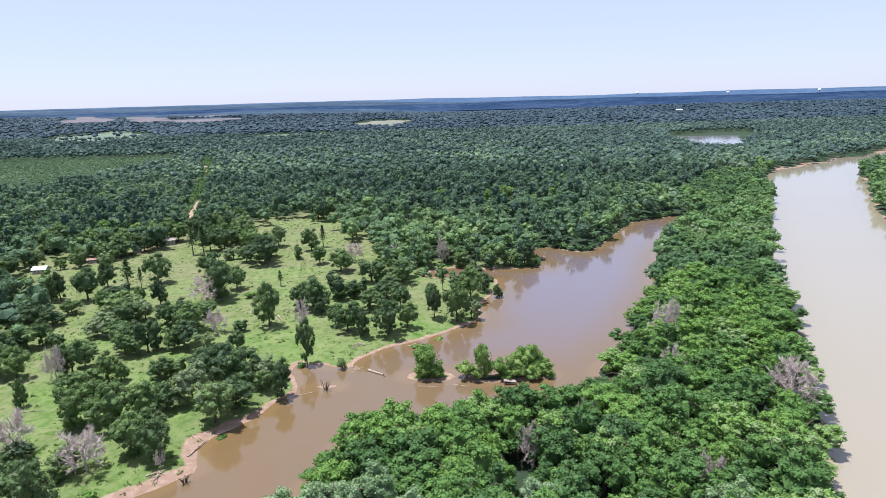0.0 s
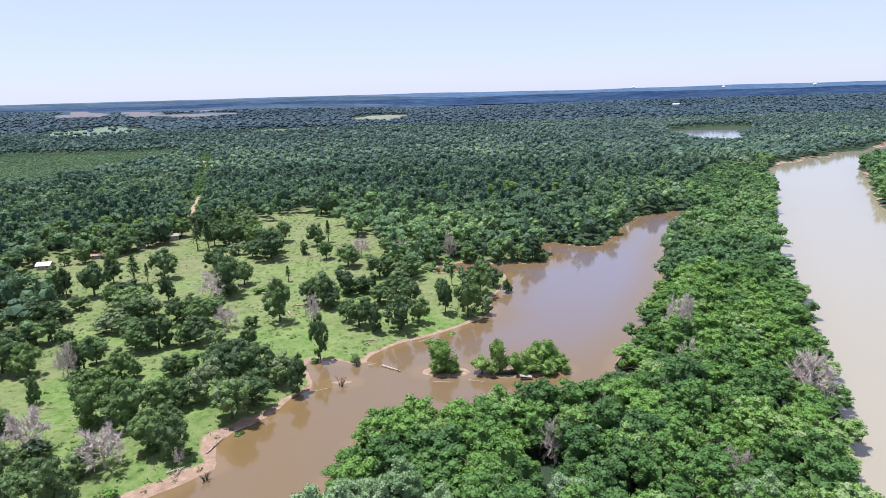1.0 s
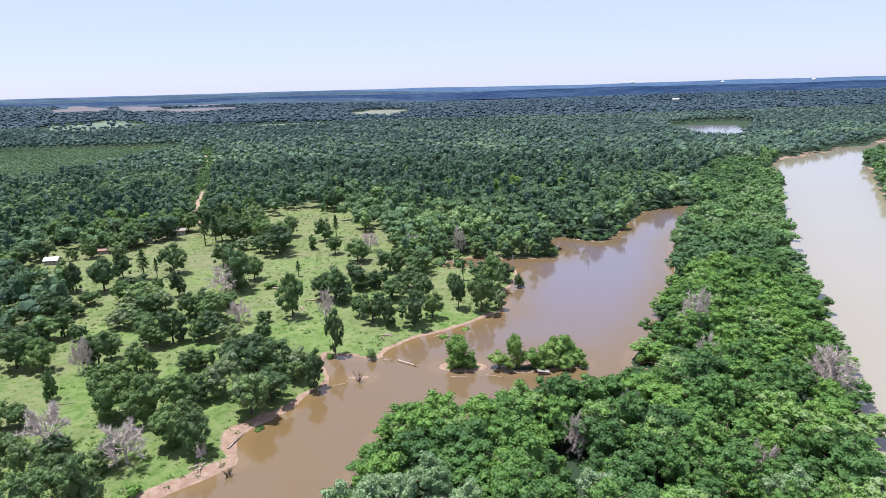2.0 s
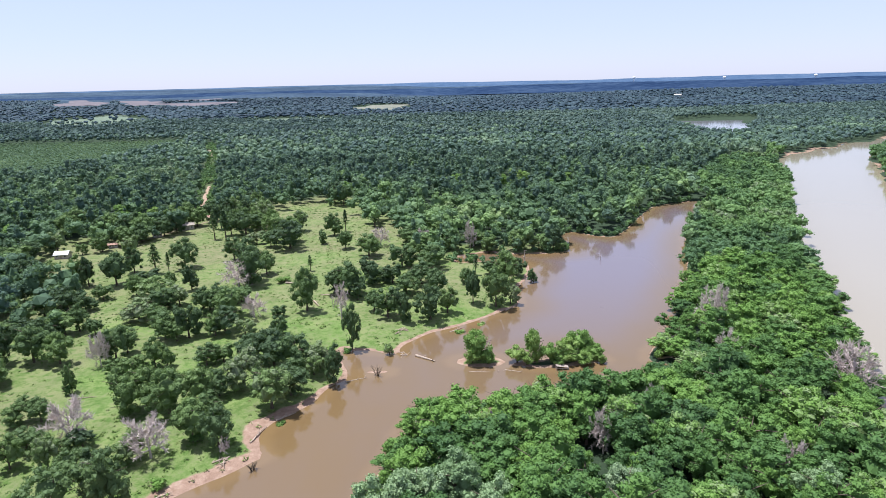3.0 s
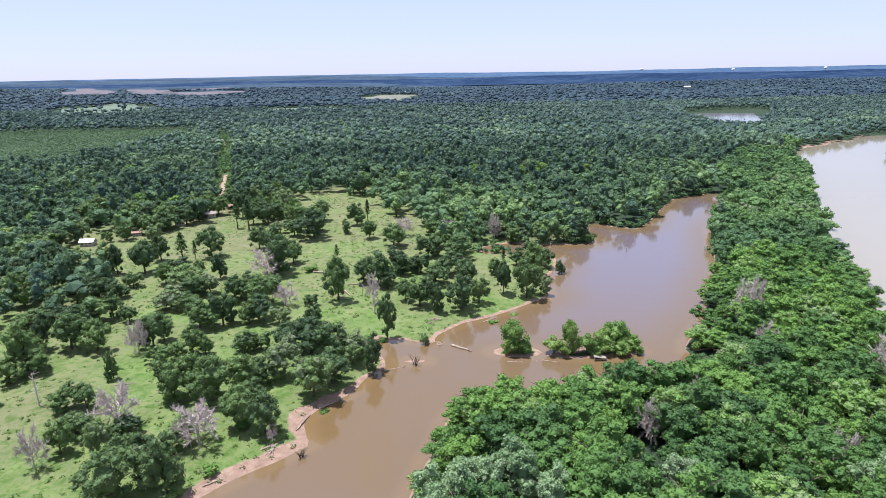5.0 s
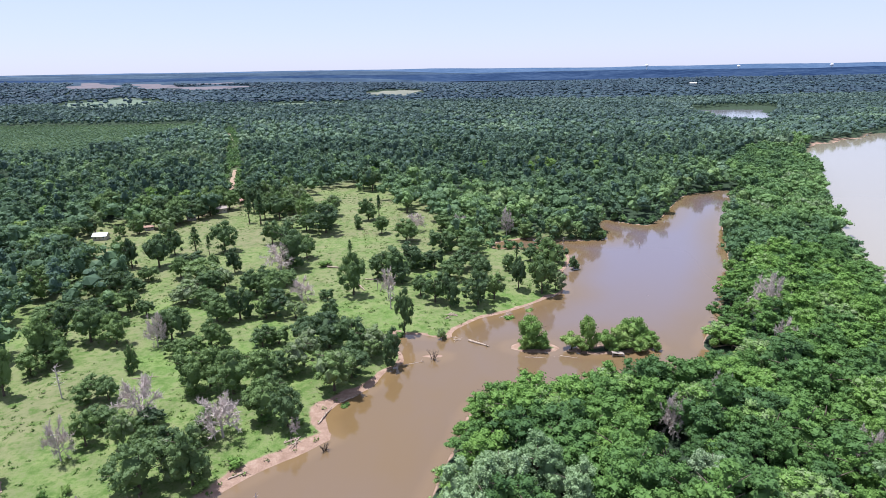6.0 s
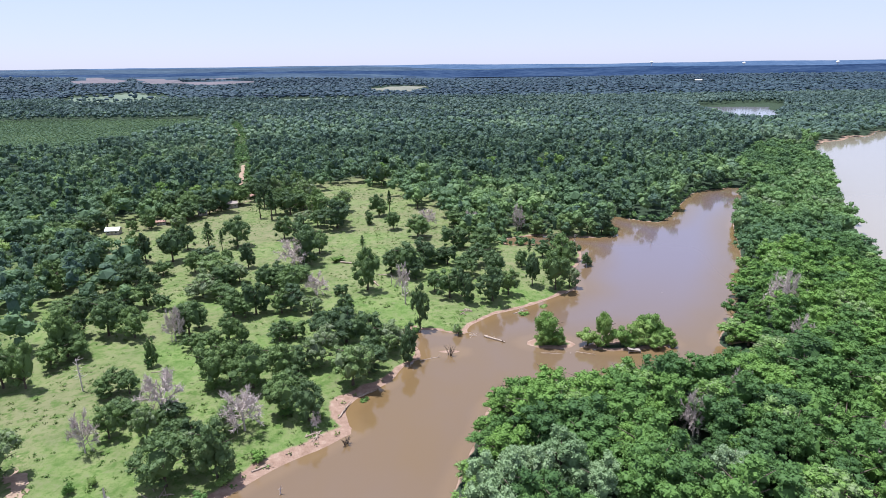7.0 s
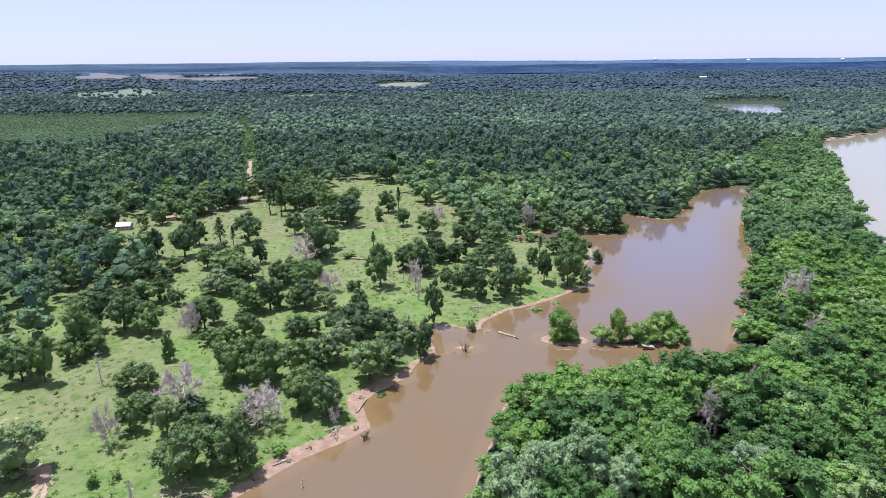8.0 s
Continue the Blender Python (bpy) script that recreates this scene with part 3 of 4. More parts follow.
# ---------------- single trees of the pasture and the banks ----------------
# x, y, height, crown radius
OAKS_FAR = [(-184.3, 236.7, 13.9, 3.9), (-178.3, 234.3, 13.7, 3.4), (-190.8, 240.4, 4.5, 2.9), (-166.3, 235.5, 15.2, 6),
            (-161.7, 215, 6.6, 3.6), (-167.5, 255.3, 12.5, 4.1), (-186.5, 292.6, 9.8, 4.6), (-138.1, 228.7, 7.8, 2.5),
            (-144.1, 259.4, 14.8, 5.6), (-128.4, 226.3, 11.2, 3.3), (-150.7, 234.1, 7.2, 5.4), (-149.7, 219.4, 9.7, 3.9),
            (-138.8, 212.9, 9.8, 7.2), (-134.6, 189.4, 8.9, 5.7), (-130, 200.8, 9.2, 5.5), (-125.7, 206.4, 8.4, 4),
            (-127.2, 186.8, 7.4, 4.3), (-116.7, 171.2, 10.6, 5.1), (-108.6, 172, 12.2, 4.7), (-111.8, 169.2, 8.1, 4),
            (-111.9, 196.2, 10.3, 4), (-99.5, 172.9, 9.1, 3.3), (-107.1, 202.4, 9.3, 4.4), (-177.9, 207.1, 9.4, 5.4),
            (-168.2, 200.2, 10.3, 5.2), (-162.4, 202.4, 7.3, 4.4), (-173.7, 194.1, 9.1, 4.7), (-156.5, 177.5, 9.4, 5.6),
            (-152.7, 180.7, 10, 3.2), (-158.9, 172.2, 9.1, 5.1), (-178.3, 188.8, 8.8, 5), (-195.8, 204.1, 6.7, 4.2), (-165.6, 172, 8.3, 4.3),
            (-179.9, 173.1, 6, 4.9), (-175.3, 177.2, 5.5, 4), (-144.9, 177, 6.2, 2.9), (-132.4, 170.5, 5, 4.4), (-196.1, 195.8, 13.7, 5.4),
            (-213, 222.8, 12.7, 5.5), (-211.5, 230.6, 12.9, 6.1), (-207.5, 238.2, 12.1, 6.3), (-207.6, 245.1, 8.5, 4.3),
            (-230.4, 266.3, 11.6, 6.9), (-241.3, 267, 12.2, 6.9), (-206.8, 253, 7.5, 3.3), (-228.9, 240.9, 12.4, 5.8),
            (-192.8, 222.4, 9.3, 4.5), (-198.6, 215.9, 9, 4.8), (-134.6, 327.8, 13.7, 7.5), (-129.2, 339.6, 10.4, 5.3),
            (-121.7, 305.1, 7.2, 4.8), (-112, 298.2, 9.9, 4.7), (-100.1, 293.3, 15.5, 8.4), (-123.9, 271.8, 12.1, 4.7),
            (-104.1, 233.4, 19, 8.2), (-100.5, 246.6, 11.1, 4.6), (-70.9, 195.7, 17.2, 4.7), (-80.2, 320.9, 12.9, 5),
            (-83.7, 301.7, 7.4, 3.2), (-69.1, 289.4, 10.1, 4), (-63.4, 216.3, 9.9, 4.1), (-56.6, 214, 14.2, 6), (-49.4, 227.7, 11.2, 5.5),
            (-44.3, 234.2, 5.7, 4.4), (-52.3, 207.8, 7.4, 3.1), (-54.8, 272.8, 11.7, 6.1), (-36.5, 252.3, 10.8, 6.3),
            (-28.5, 270.7, 11.6, 6.1), (-21.4, 251.2, 10.7, 6.3), (-26.7, 226.5, 9.7, 6), (-39.3, 227.6, 8.7, 4.5), (-19.4, 211.9, 11, 4.8),
            (-32.5, 212.8, 8.5, 4.8), (-38.3, 187, 11.7, 5), (-32.5, 182.7, 12, 3.6), (-44.2, 194.2, 8.3, 3.3), (-48.5, 161.2, 15.8, 2.7),
            (-76, 171.5, 7.4, 3), (-80.4, 190.5, 4.4, 2.9), (-110.9, 199.8, 9.1, 4.8), (-99.1, 190.8, 11.9, 5.5), (-96.4, 174.6, 9.9, 5.6),
            (-88.5, 172.5, 6.2, 3.5), (-100.8, 208.6, 7.1, 4.5)]
OAKS_NEAR = [(-22, 184.6, 13.3, 5.1), (-15.4, 190.4, 10.1, 3.7), (-6.8, 222.7, 7.8, 3.2), (-5, 199.7, 13.5, 3.2), (4, 197.3, 15.4, 4.7),
             (10.7, 223.7, 14.8, 5.7), (10.2, 200.8, 8.3, 3.4), (4.6, 238, 6.9, 3.4), (17.6, 237.5, 8.1, 3.9), (22.8, 229.1, 6.7, 2.3),
             (34, 279.4, 7.9, 5.1), (41.6, 280.4, 12.1, 4.5), (23.8, 281.4, 10.7, 5.1), (15, 270.3, 4.7, 3.8), (7.5, 283.4, 9.1, 5.7),
             (0.4, 289.2, 9.4, 5.2), (45.4, 278.5, 6.1, 2.7), (-12, 285, 10.7, 5.7), (-30.7, 318.7, 8.2, 7.6), (-17.7, 304, 11.2, 6.7),
             (-34.9, 293, 10.3, 6.2), (-158, 138.8, 15.9, 5.2), (-161.9, 153.2, 11.7, 3.6), (-153.2, 154.2, 13.1, 5.4),
             (-143.6, 152.6, 10.6, 4.3), (-128.1, 132.3, 8.9, 1.7), (-125.9, 154.3, 11.4, 4.3), (-124.9, 160, 8, 3.3),
             (-109.6, 146.9, 10.2, 3.4), (-106.2, 147.9, 6.8, 2.4), (-105.4, 119, 12.3, 4.9), (-101.5, 122.9, 12.8, 4.3),
             (-93.5, 118.8, 13, 5.2), (-120.6, 143.1, 5.4, 3), (-114.7, 143.7, 6, 4.1), (-87.6, 122.7, 11.8, 4.6), (-82.8, 128.1, 8.1, 3.8),
             (-93.8, 148.5, 7.2, 3.8), (-88.9, 150.3, 6.3, 3.9), (-81.4, 104.5, 11.2, 4.5), (-74.3, 102.3, 10.7, 3.6),
             (-81.5, 116, 7.4, 3.9), (-131.9, 114.8, 6.8, 3.8), (-126.9, 115.6, 7, 3.2), (-121.7, 101.5, 6.1, 3.8), (-121.3, 94.2, 9.1, 3.1),
             (-112.4, 100.4, 4.1, 2.7), (-108.8, 103, 4.9, 3), (-104.8, 91.5, 6.6, 3.1), (-99.7, 91.6, 6.4, 3.3), (-93.5, 96, 7.2, 3.7),
             (-79.8, 150.8, 8.8, 5), (-71.7, 147.3, 12, 6), (-63.9, 144.7, 11, 5.6), (-76.7, 132.4, 11.3, 5.2), (-65.8, 121.2, 12.8, 5.6),
             (-62, 128.2, 9.3, 4.8), (-56.7, 145.1, 8.8, 4.1), (-50.8, 136.7, 11.4, 3.3), (-57.7, 140.7, 7, 3.3), (-99.9, 76.8, 11.6, 5.5),
             (-89.7, 79.8, 13.9, 4.1), (-95.6, 82.3, 7.8, 3.9), (-111.9, 93.8, 9.3, 3.1), (-137.1, 76.4, 12.2, 5.7), (-140.8, 76, 8.8, 3.7),
             (-158, 118.6, 13.9, 4.1), (-164.8, 119.2, 12, 4.8), (-158.1, 130.8, 7.8, 3.7), (-154.5, 136.9, 7.9, 4.2)]
# clumps round the farmstead at the back of the pasture
FARM_TREES = [(-202.5, 326.1, 15.3, 5.9), (-193.3, 322.1, 15.3, 6.6), (-184.1, 324.8, 15.3, 7.5), (-184.8, 347.4, 15.3, 5.9),
              (-180.1, 356.7, 15.3, 6), (-155.5, 346, 15.3, 4.9), (-143.7, 328.7, 15.3, 4.6), (-141.7, 344.7, 15.3, 4.4), (-143.2, 388.5, 15.4, 4.8),
              (-106.1, 308.7, 15.3, 8), (-103.3, 334.1, 13.5, 5.1), (-118, 327.4, 15.3, 5.1), (-129.7, 356.7, 15.4, 5.5), (-214.5, 314.1, 15.2, 4.9),
              (-215.2, 332.7, 15.3, 6.1), (-166.2, 373.9, 15.4, 5), (-88.2, 412.2, 15.4, 5.6), (-96.4, 422.8, 15.5, 5.8), (-241.6, 347.4, 15.3, 6.5),
              (-244.6, 334.1, 15.3, 6.4)]
EDGE_TREES = [(-213, 291.4, 6.2, 2.9), (-197.2, 308.7, 11.6, 5.5), (-191.6, 315.4, 10.7, 5.5), (-184.1, 328.7, 11.7, 5.5),
              (-180.3, 338.1, 10.8, 4.6), (-173.7, 354, 12.6, 5.5), (-168.1, 367.3, 13.5, 5.5), (-162.5, 376.6, 13.5, 4.6),
              (-228.6, 295.4, 12.5, 5.5), (-233.4, 279.3, 11.5, 6.4), (-204.6, 296.7, 10.7, 4.6), (-157.9, 384.5, 13.6, 5.5),
              (-147, 376.6, 12.6, 4.6), (-137.9, 368.6, 13.5, 5), (-134.4, 347.4, 12.6, 4.6), (-152.7, 352.7, 11.7, 4.1)]
OAK_LABEL = "dark green live oak standing in the pasture"
oak_kinds = [tree("oak_tree", 100 + k, 15.0, 8.0, 2500, 0.46, LEAF_OAK, OAK_LABEL, lobes=42 + 4 * k, bare=(0.0, 0.06, 0.02, 0.14)[k], puff=(0.13, 0.25), domes=(1, 3, 2, 4)[k], group="oaks of the pasture") for k in range(4)]
rng_place = random.Random(4)
standing = OAKS_FAR + OAKS_NEAR
for spot in EDGE_TREES + FARM_TREES:
    if min(math.hypot(spot[0] - o[0], spot[1] - o[1]) for o in standing) > 5.5:
        standing.append(spot)
for k, (x, y, h, r) in enumerate(standing):
    proto = oak_kinds[k % 4]
    if k < 4:
        first(proto, x, y)
        ob = proto
    else:
        ob = place(proto, x, y, 1.0, rng=rng_place)
    ob.scale = (r / 6.0, r / 6.0, 1.08 * h / 15.0)

pine_kinds = [tree("pine_tree", 130 + k, 16.0, 3.6, 420, 1.0, LEAF_PINE, "tall slim pine in the pasture", pine=True, bare=0.35, group="pines of the pasture") for k in range(2)]
PINES = [(-155.5, 252.2, 14.7, 3.6), (-149, 251.7, 10.8, 1.6), (-149.8, 317.7, 16.2, 3), (-142.1, 314.3, 18.4, 3.6),
         (-80.4, 250.1, 7.9, 1.6), (-74.7, 328.6, 13.5, 2.4), (-58.4, 340.3, 10, 3.9), (-1.7, 237.2, 9.2, 1.6)]
for k, (x, y, h, r) in enumerate(PINES):
    ob = first(pine_kinds[k], x, y) if k < 2 else place(pine_kinds[k % 2], x, y, rng=rng_place)
    ob.scale = (r / 3.6, r / 3.6, h / 16.0)

DEAD = [(-108.3, 228.5, 11.9, 8.6), (-90.1, 189.3, 9.3, 4.8), (-56.8, 192, 11.6, 3.5), (-113.1, 106, 11.7, 6.1), (-89.1, 97.4, 11, 6.3), (-123.9, 88.3, 10.7, 3.4),
        (-128.6, 149.9, 11.3, 3.7), (-50.4, 293.6, 10.2, 5.6), (-2, 284.7, 14.5, 3.6), (9.7, 324.8, 6.9, 4.7), (-71.8, 99.4, 4.3, 1.7), (-27.1, 286.9, 10.6, 4.3)]
# bare trees standing in the wooded bank
DEAD_BANK = [(75.1, 161.5, 17.5, 6.5), (96.1, 120.8, 15.0, 7.4), (20.3, 94.0, 11.3, 4.2), (68.5, 136.2, 12.4, 4.4), (34.4, 103.2, 11.9, 3.4), (56.7, 80.0, 11.7, 3.5)]
dead_kinds = [dead_tree("dead_tree", 150 + k, 10.0, 6.5, 27, "bleached leafless tree with bare grey twigs", "dead trees") for k in range(2)]
for k, (x, y, h, r) in enumerate(DEAD + DEAD_BANK):
    ob = first(dead_kinds[k], x, y) if k < 2 else place(dead_kinds[k % 2], x, y, rng=rng_place)
    ob.scale = (r / 5.6, r / 5.6, h / 8.6)

willow_kinds = [tree("willow_tree", 160 + k, 9.0, 5.0, 2200, 0.40, LEAF_WILLOW, "light green willow on a low islet", bare=0.0, lobes=24, puff=(0.18, 0.32), group="willows of the islets") for k in range(2)]
WILLOWS = [(-5.9, 148.9, 11, 5.1), (6.3, 147.1, 6.6, 3.8), (12, 147.3, 11.8, 3.5), (16.9, 146.6, 7, 3.8), (22.3, 146.9, 8.3, 4.5),
           (26.9, 150.3, 10.8, 5), (30.9, 147.9, 5.7, 3.5), (9.1, 145.4, 4.6, 2.9), (19.4, 145.1, 4.9, 3.2), (26.5, 145.1, 5.5, 3.6),
           (-8.2, 147.4, 6.5, 3.3), (-3.3, 146.8, 5.6, 2.9), (32.9, 145.9, 3.8, 2.2)]
for k, (x, y, h, r) in enumerate(WILLOWS):
    ob = first(willow_kinds[k], x, y) if k < 2 else place(willow_kinds[k % 2], x, y, rng=rng_place)
    ob.scale = (r / 5.0, r / 5.0, h / 9.0)

bright_kinds = [tree("bright_tree", 190 + k, 12.0, 5.0, 900, 0.6, LEAF_WILLOW, "light yellow-green broadleaf tree among darker woods", bare=0.05, lobes=16, puff=(0.22, 0.4), group="light green trees of the woods") for k in range(2)]
BRIGHT = [(43.1, 475.3, 15.5, 5.5), (35.8, 468.8, 12.8, 4.6), (51.3, 479.2, 13.7, 5.5), (45.9, 462.2, 10.9, 4.6), (-4.3, 472.7, 12.8, 5.5),
          (-11.5, 468.7, 10.9, 4.6), (-206.6, 368.6, 11.7, 5.5), (-214.9, 363.3, 9.9, 4.6), (-236.6, 381.8, 10.8, 5.5), (-198.2, 376.5, 10.8, 4.6),
          (-226.7, 368.6, 9, 4.6), (-275.8, 328.7, 10.7, 5.5), (-267.2, 292.7, 9.8, 5.5), (-253.2, 245.7, 9.6, 5.5), (-242.5, 216.1, 8.7, 4.6),
          (68.8, 442.6, 11.8, 4.6), (86.8, 471.4, 11.9, 4.6), (-91.7, 458.2, 11.8, 4.6)]
for k, (x, y, h, r) in enumerate(BRIGHT):
    ob = first(bright_kinds[k], x, y) if k < 2 else place(bright_kinds[k % 2], x, y, rng=rng_place)
    ob.scale = (r / 5.0, r / 5.0, h / 12.0)

# ---------------- the wooded bank between lake and river ----------------


def scatter(x0, x1, y0, y1, step, rng, jitter=0.42):
    ax, ay = np.arange(x0, x1, step), np.arange(y0, y1, step)
    px, py = (a.ravel() for a in np.meshgrid(ax, ay))
    px = px + (np.floor((py - y0) / step) % 2) * step * 0.5
    return px + rng.uniform(-jitter, jitter, px.shape) * step, py + rng.uniform(-jitter, jitter, py.shape) * step


rng_bank = np.random.default_rng(11)
bx, by = scatter(-60, 365, 62, 590, 6.9, rng_bank)
blake, briver, _ = shore(bx, by)
ring_in = (by < 576) & (briver > 0.3) & (blake > 0.3) & (bx > -50)
# east of the lake and west of the river
lake_side = np.array(LAKE_EAST[4:-1])
river_side = np.array(RIVER_WEST[1:12])
west_limit = np.interp(by, lake_side[::-1, 1], lake_side[::-1, 0])
west_limit = np.where((by > 104) & (by < 151), np.interp(by, [104, 115, 122, 132, 151], [-28, -22, 22, 52, 54]), west_limit)
west_limit = np.where(by > 353, np.interp(by, [353, 399, 459, 576], [158, 172, 187, 262]), west_limit)
east_limit = np.interp(by, river_side[:, 1], river_side[:, 0])
west_limit = west_limit + 1.2 * (by < 125)
bank_in = ring_in & (bx > west_limit) & (bx < east_limit)
bx, by = bx[bank_in], by[bank_in]
order = np.argsort(by, kind="stable")
bx, by = bx[order], by[order]
bank_kinds = [tree("bank_tree", 170 + k, 13.0, 5.0, 2000, 0.41, LEAF_BANK, "bright green broadleaf tree of the wooded bank", bare=0.22, lobes=44 + 3 * k, puff=(0.13, 0.25), domes=(1, 2, 1, 3, 1)[k], group="trees of the wooded bank") for k in range(5)]
SILVERS = [(-15.8, 72.8, 1.1), (-28.9, 63.2, 1.15), (-9.3, 67.3, 0.95), (19.7, 71.4, 0.9), (56.2, 70, 0.9)]
silver = tree("silvery_tree", 180, 15.0, 6.0, 6800, 0.36, LEAF_SILVER, "pale silvery green poplar on the wooded bank", bare=0.2, lobes=80, puff=(0.11, 0.2), domes=3, group="silvery poplars")
first(silver, -22.4, 71.4, 1.0)
for x, y, k in SILVERS:
    place(silver, x, y, k, rng=rng_place)
HERO = 290
for k in range(min(HERO, len(bx))):
    x, y = float(bx[k]), float(by[k])
    if min(math.hypot(x - a, y - b) for a, b in [(-22.4, 71.4)] + [q[:2] for q in SILVERS] + [q[:2] for q in DEAD_BANK]) < 5.0:
        continue
    proto = bank_kinds[k % 5]
    s = rng_place.uniform(0.7, 1.6)
    ob = first(proto, x, y) if k < 5 else place(proto, x, y, rng=rng_place)
    near_edge = float(min(shore(np.array([x]), np.array([y]))[0][0], shore(np.array([x]), np.array([y]))[1][0]))
    low = 0.62 if near_edge < 7 else 1.0
    s = min(s, 1.05) if near_edge < 5 else s
    ob.scale = (s, s, low * (0.5 * s + 0.36 * rng_place.uniform(0.6, 1.3)))


# ---------------- woods farther off, joined ----------------
def woods(name, px, py, templates, material, label, rng, spread=0.45, speckle=0.22):
    """Many crowns joined into one mesh, each from one of a few leaf clouds of unit size."""
    verts, faces, tints, count = [], [], [], 0
    pz = land_height(px, py)
    stand = np.sin(px * 0.013 + 2.1 * np.sin(py * 0.011)) * np.sin(py * 0.017 + 1.7 * np.sin(px * 0.009)) + 0.4 * np.sin(px * 0.05 + py * 0.04)
    for k in range(len(px)):
        cloud, tris = templates[int(rng.integers(len(templates)))]
        a, s = rng.uniform(0, 6.28), rng.uniform(1 - spread, 1 + spread)
        h = 0.5 * s + 0.5 * rng.uniform(1 - spread, 1 + spread)
        c, d = math.cos(a) * s, math.sin(a) * s
        verts.append(np.stack([px[k] + cloud[:, 0] * c - cloud[:, 1] * d, py[k] + cloud[:, 0] * d + cloud[:, 1] * c, pz[k] + cloud[:, 2] * h], -1))
        faces.append(tris + count)
        count += len(cloud)
        tints.append(np.full(len(cloud), np.clip(0.38 + 0.38 * stand[k] + rng.normal(0, speckle), 0, 1)))
    ob = new(name, mesh_from(name, np.concatenate(verts), np.concatenate(faces), material, tint=np.concatenate(tints)))
    return tagged(ob, label, "woods", kind="stuff")


def clouds(seed, kinds, radius, height, leaves, size, lobes, low=0.12, puff=(0.34, 0.52)):
    """A few crowns, in metres, to be set out many times."""
    return [leaf_cloud(np.random.default_rng(seed + k), radius * (0.8 + 0.1 * (k % 5)), height * low, height, lobes, leaves, size, puff) for k in range(kinds)]


rng_woods = np.random.default_rng(21)
bank_far = np.arange(len(bx)) >= HERO
woods("bank_woods", bx[bank_far], by[bank_far], clouds(200, 8, 4.8, 10.5, 320, 0.6, 14, 0.2, (0.22, 0.40)), WOODS_BANK, "bright green broadleaf woods along the river", rng_woods)


def in_view(px, py, margin=70):
    return np.abs(px + 22) < (py + 40) * 0.76 + margin


# small gaps round buildings and along the power-line cut
CLEARED = [(-1.2, 288.9, 7), (-48.2, 284.9, 6), (-24.3, 303.6, 6), (23.6, 314.3, 5), (-9.6, 325, 5), (104.4, 663.1, 15), (133.9, 678.4, 17), (-219.6, 276.8, 19), (-180.2, 350.3, 10), (-172.7, 368.8, 12), (-287.5, 611.4, 18), (-306.8, 639.5, 16), (798.5, 2145, 60), (-187.8, 419, 9), (-193.9, 440.1, 9)]


def wooded(px, py, clear=3.0):
    """Where woods stand: not in water, pasture, road, plantation or fields."""
    lake, river, pond = shore(px, py)
    ok = (lake > clear) & (river > clear) & (pond > clear) & in_view(px, py)
    fringe = (away(PASTURE_RING, px, py) < 17) & (py > 281) & (waves(px * 2.4, py * 2.4) > 0.12)
    ok &= ~inside(PASTURE_RING, px, py) | fringe
    ok &= away(spline(CORRIDOR, 4, False), px, py, False) > 6.5
    ok &= ~inside(PLANTATION_RING, px, py)
    for spec in FIELDS:
        ok &= ~(in_field(px, py, spec, 0.05) & (np.sin(px * 12.9 + py * 7.3) < (0.93 if spec[5] is FIELD_GREEN else 2)))
    for hx, hy, room in CLEARED + [(q[0], q[1] - 5, 9) for q in BRIGHT]:
        ok &= np.hypot(px - hx, py - hy) > room
    return ok


def east_of_lake(px, py):
    """The wooded bank, which has its own trees."""
    lim = np.interp(py, [0, 104, 115, 132, 151, 178, 253, 353, 399, 459, 576], [-46, -28, -22, 52, 54, 68, 102, 158, 172, 187, 262])
    return (px > lim) & (py < 582) & (px < np.interp(py, river_side[:, 1], river_side[:, 0]))


# from the lake's far shore to half a kilometre
mx, my = scatter(-560, 640, 60, 640, 7.2, rng_woods)
keep = wooded(mx, my, 1.0) & ~east_of_lake(mx, my)
keep &= ~((mx > -65) & (my < 257) & (mx < np.interp(my, river_side[:, 1], river_side[:, 0])))
keep &= ~((waves(mx * 0.9 + 40, my * 0.9) > 0.42) & (my > 380) & (rng_woods.uniform(size=len(mx)) < 0.5))
thin = (mx > -242) & (mx < -144) & (my > 130) & (my < 316)
keep &= ~(thin & (rng_woods.uniform(size=len(mx)) < np.where((my < 250) & (mx > -172), 0.97, 0.35)))
mx, my = mx[keep], my[keep]
over_river = mx > np.interp(my, river_side[:, 1], river_side[:, 0])
pine_share = np.where(mx < 60, 0.15 + 0.6 * smooth(my + 0.3 * -mx, 353, 550), 0.12)
pine_share = pine_share * (0.6 + 0.6 * (waves(mx * 0.35, my * 0.35) > -0.1))
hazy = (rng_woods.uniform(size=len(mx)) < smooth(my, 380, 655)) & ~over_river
is_pine = (rng_woods.uniform(size=len(mx)) < pine_share) & ~over_river & ~hazy
mid_clouds, mid_pines = clouds(220, 10, 5.0, 12.5, 130, 0.8, 7, 0.12, (0.28, 0.46)), clouds(240, 10, 3.2, 15.5, 120, 0.75, 5, 0.38, (0.34, 0.6))
woods("far_bank_woods", mx[over_river], my[over_river], mid_clouds, WOODS_BANK, "green woods on the far river bank", rng_woods)
sel = ~over_river & ~is_pine & ~hazy
woods("mixed_woods", mx[sel], my[sel], mid_clouds, WOODS_MIXED, "dense dark green mixed woods", rng_woods)
woods("pine_woods", mx[is_pine], my[is_pine], mid_pines, WOODS_PINE, "dense dark green pine woods", rng_woods)

woods("back_woods", mx[hazy], my[hazy], mid_pines + mid_clouds[:5], WOODS_BACK, "dense woods behind the pasture, haze blue in the leaves", rng_woods)

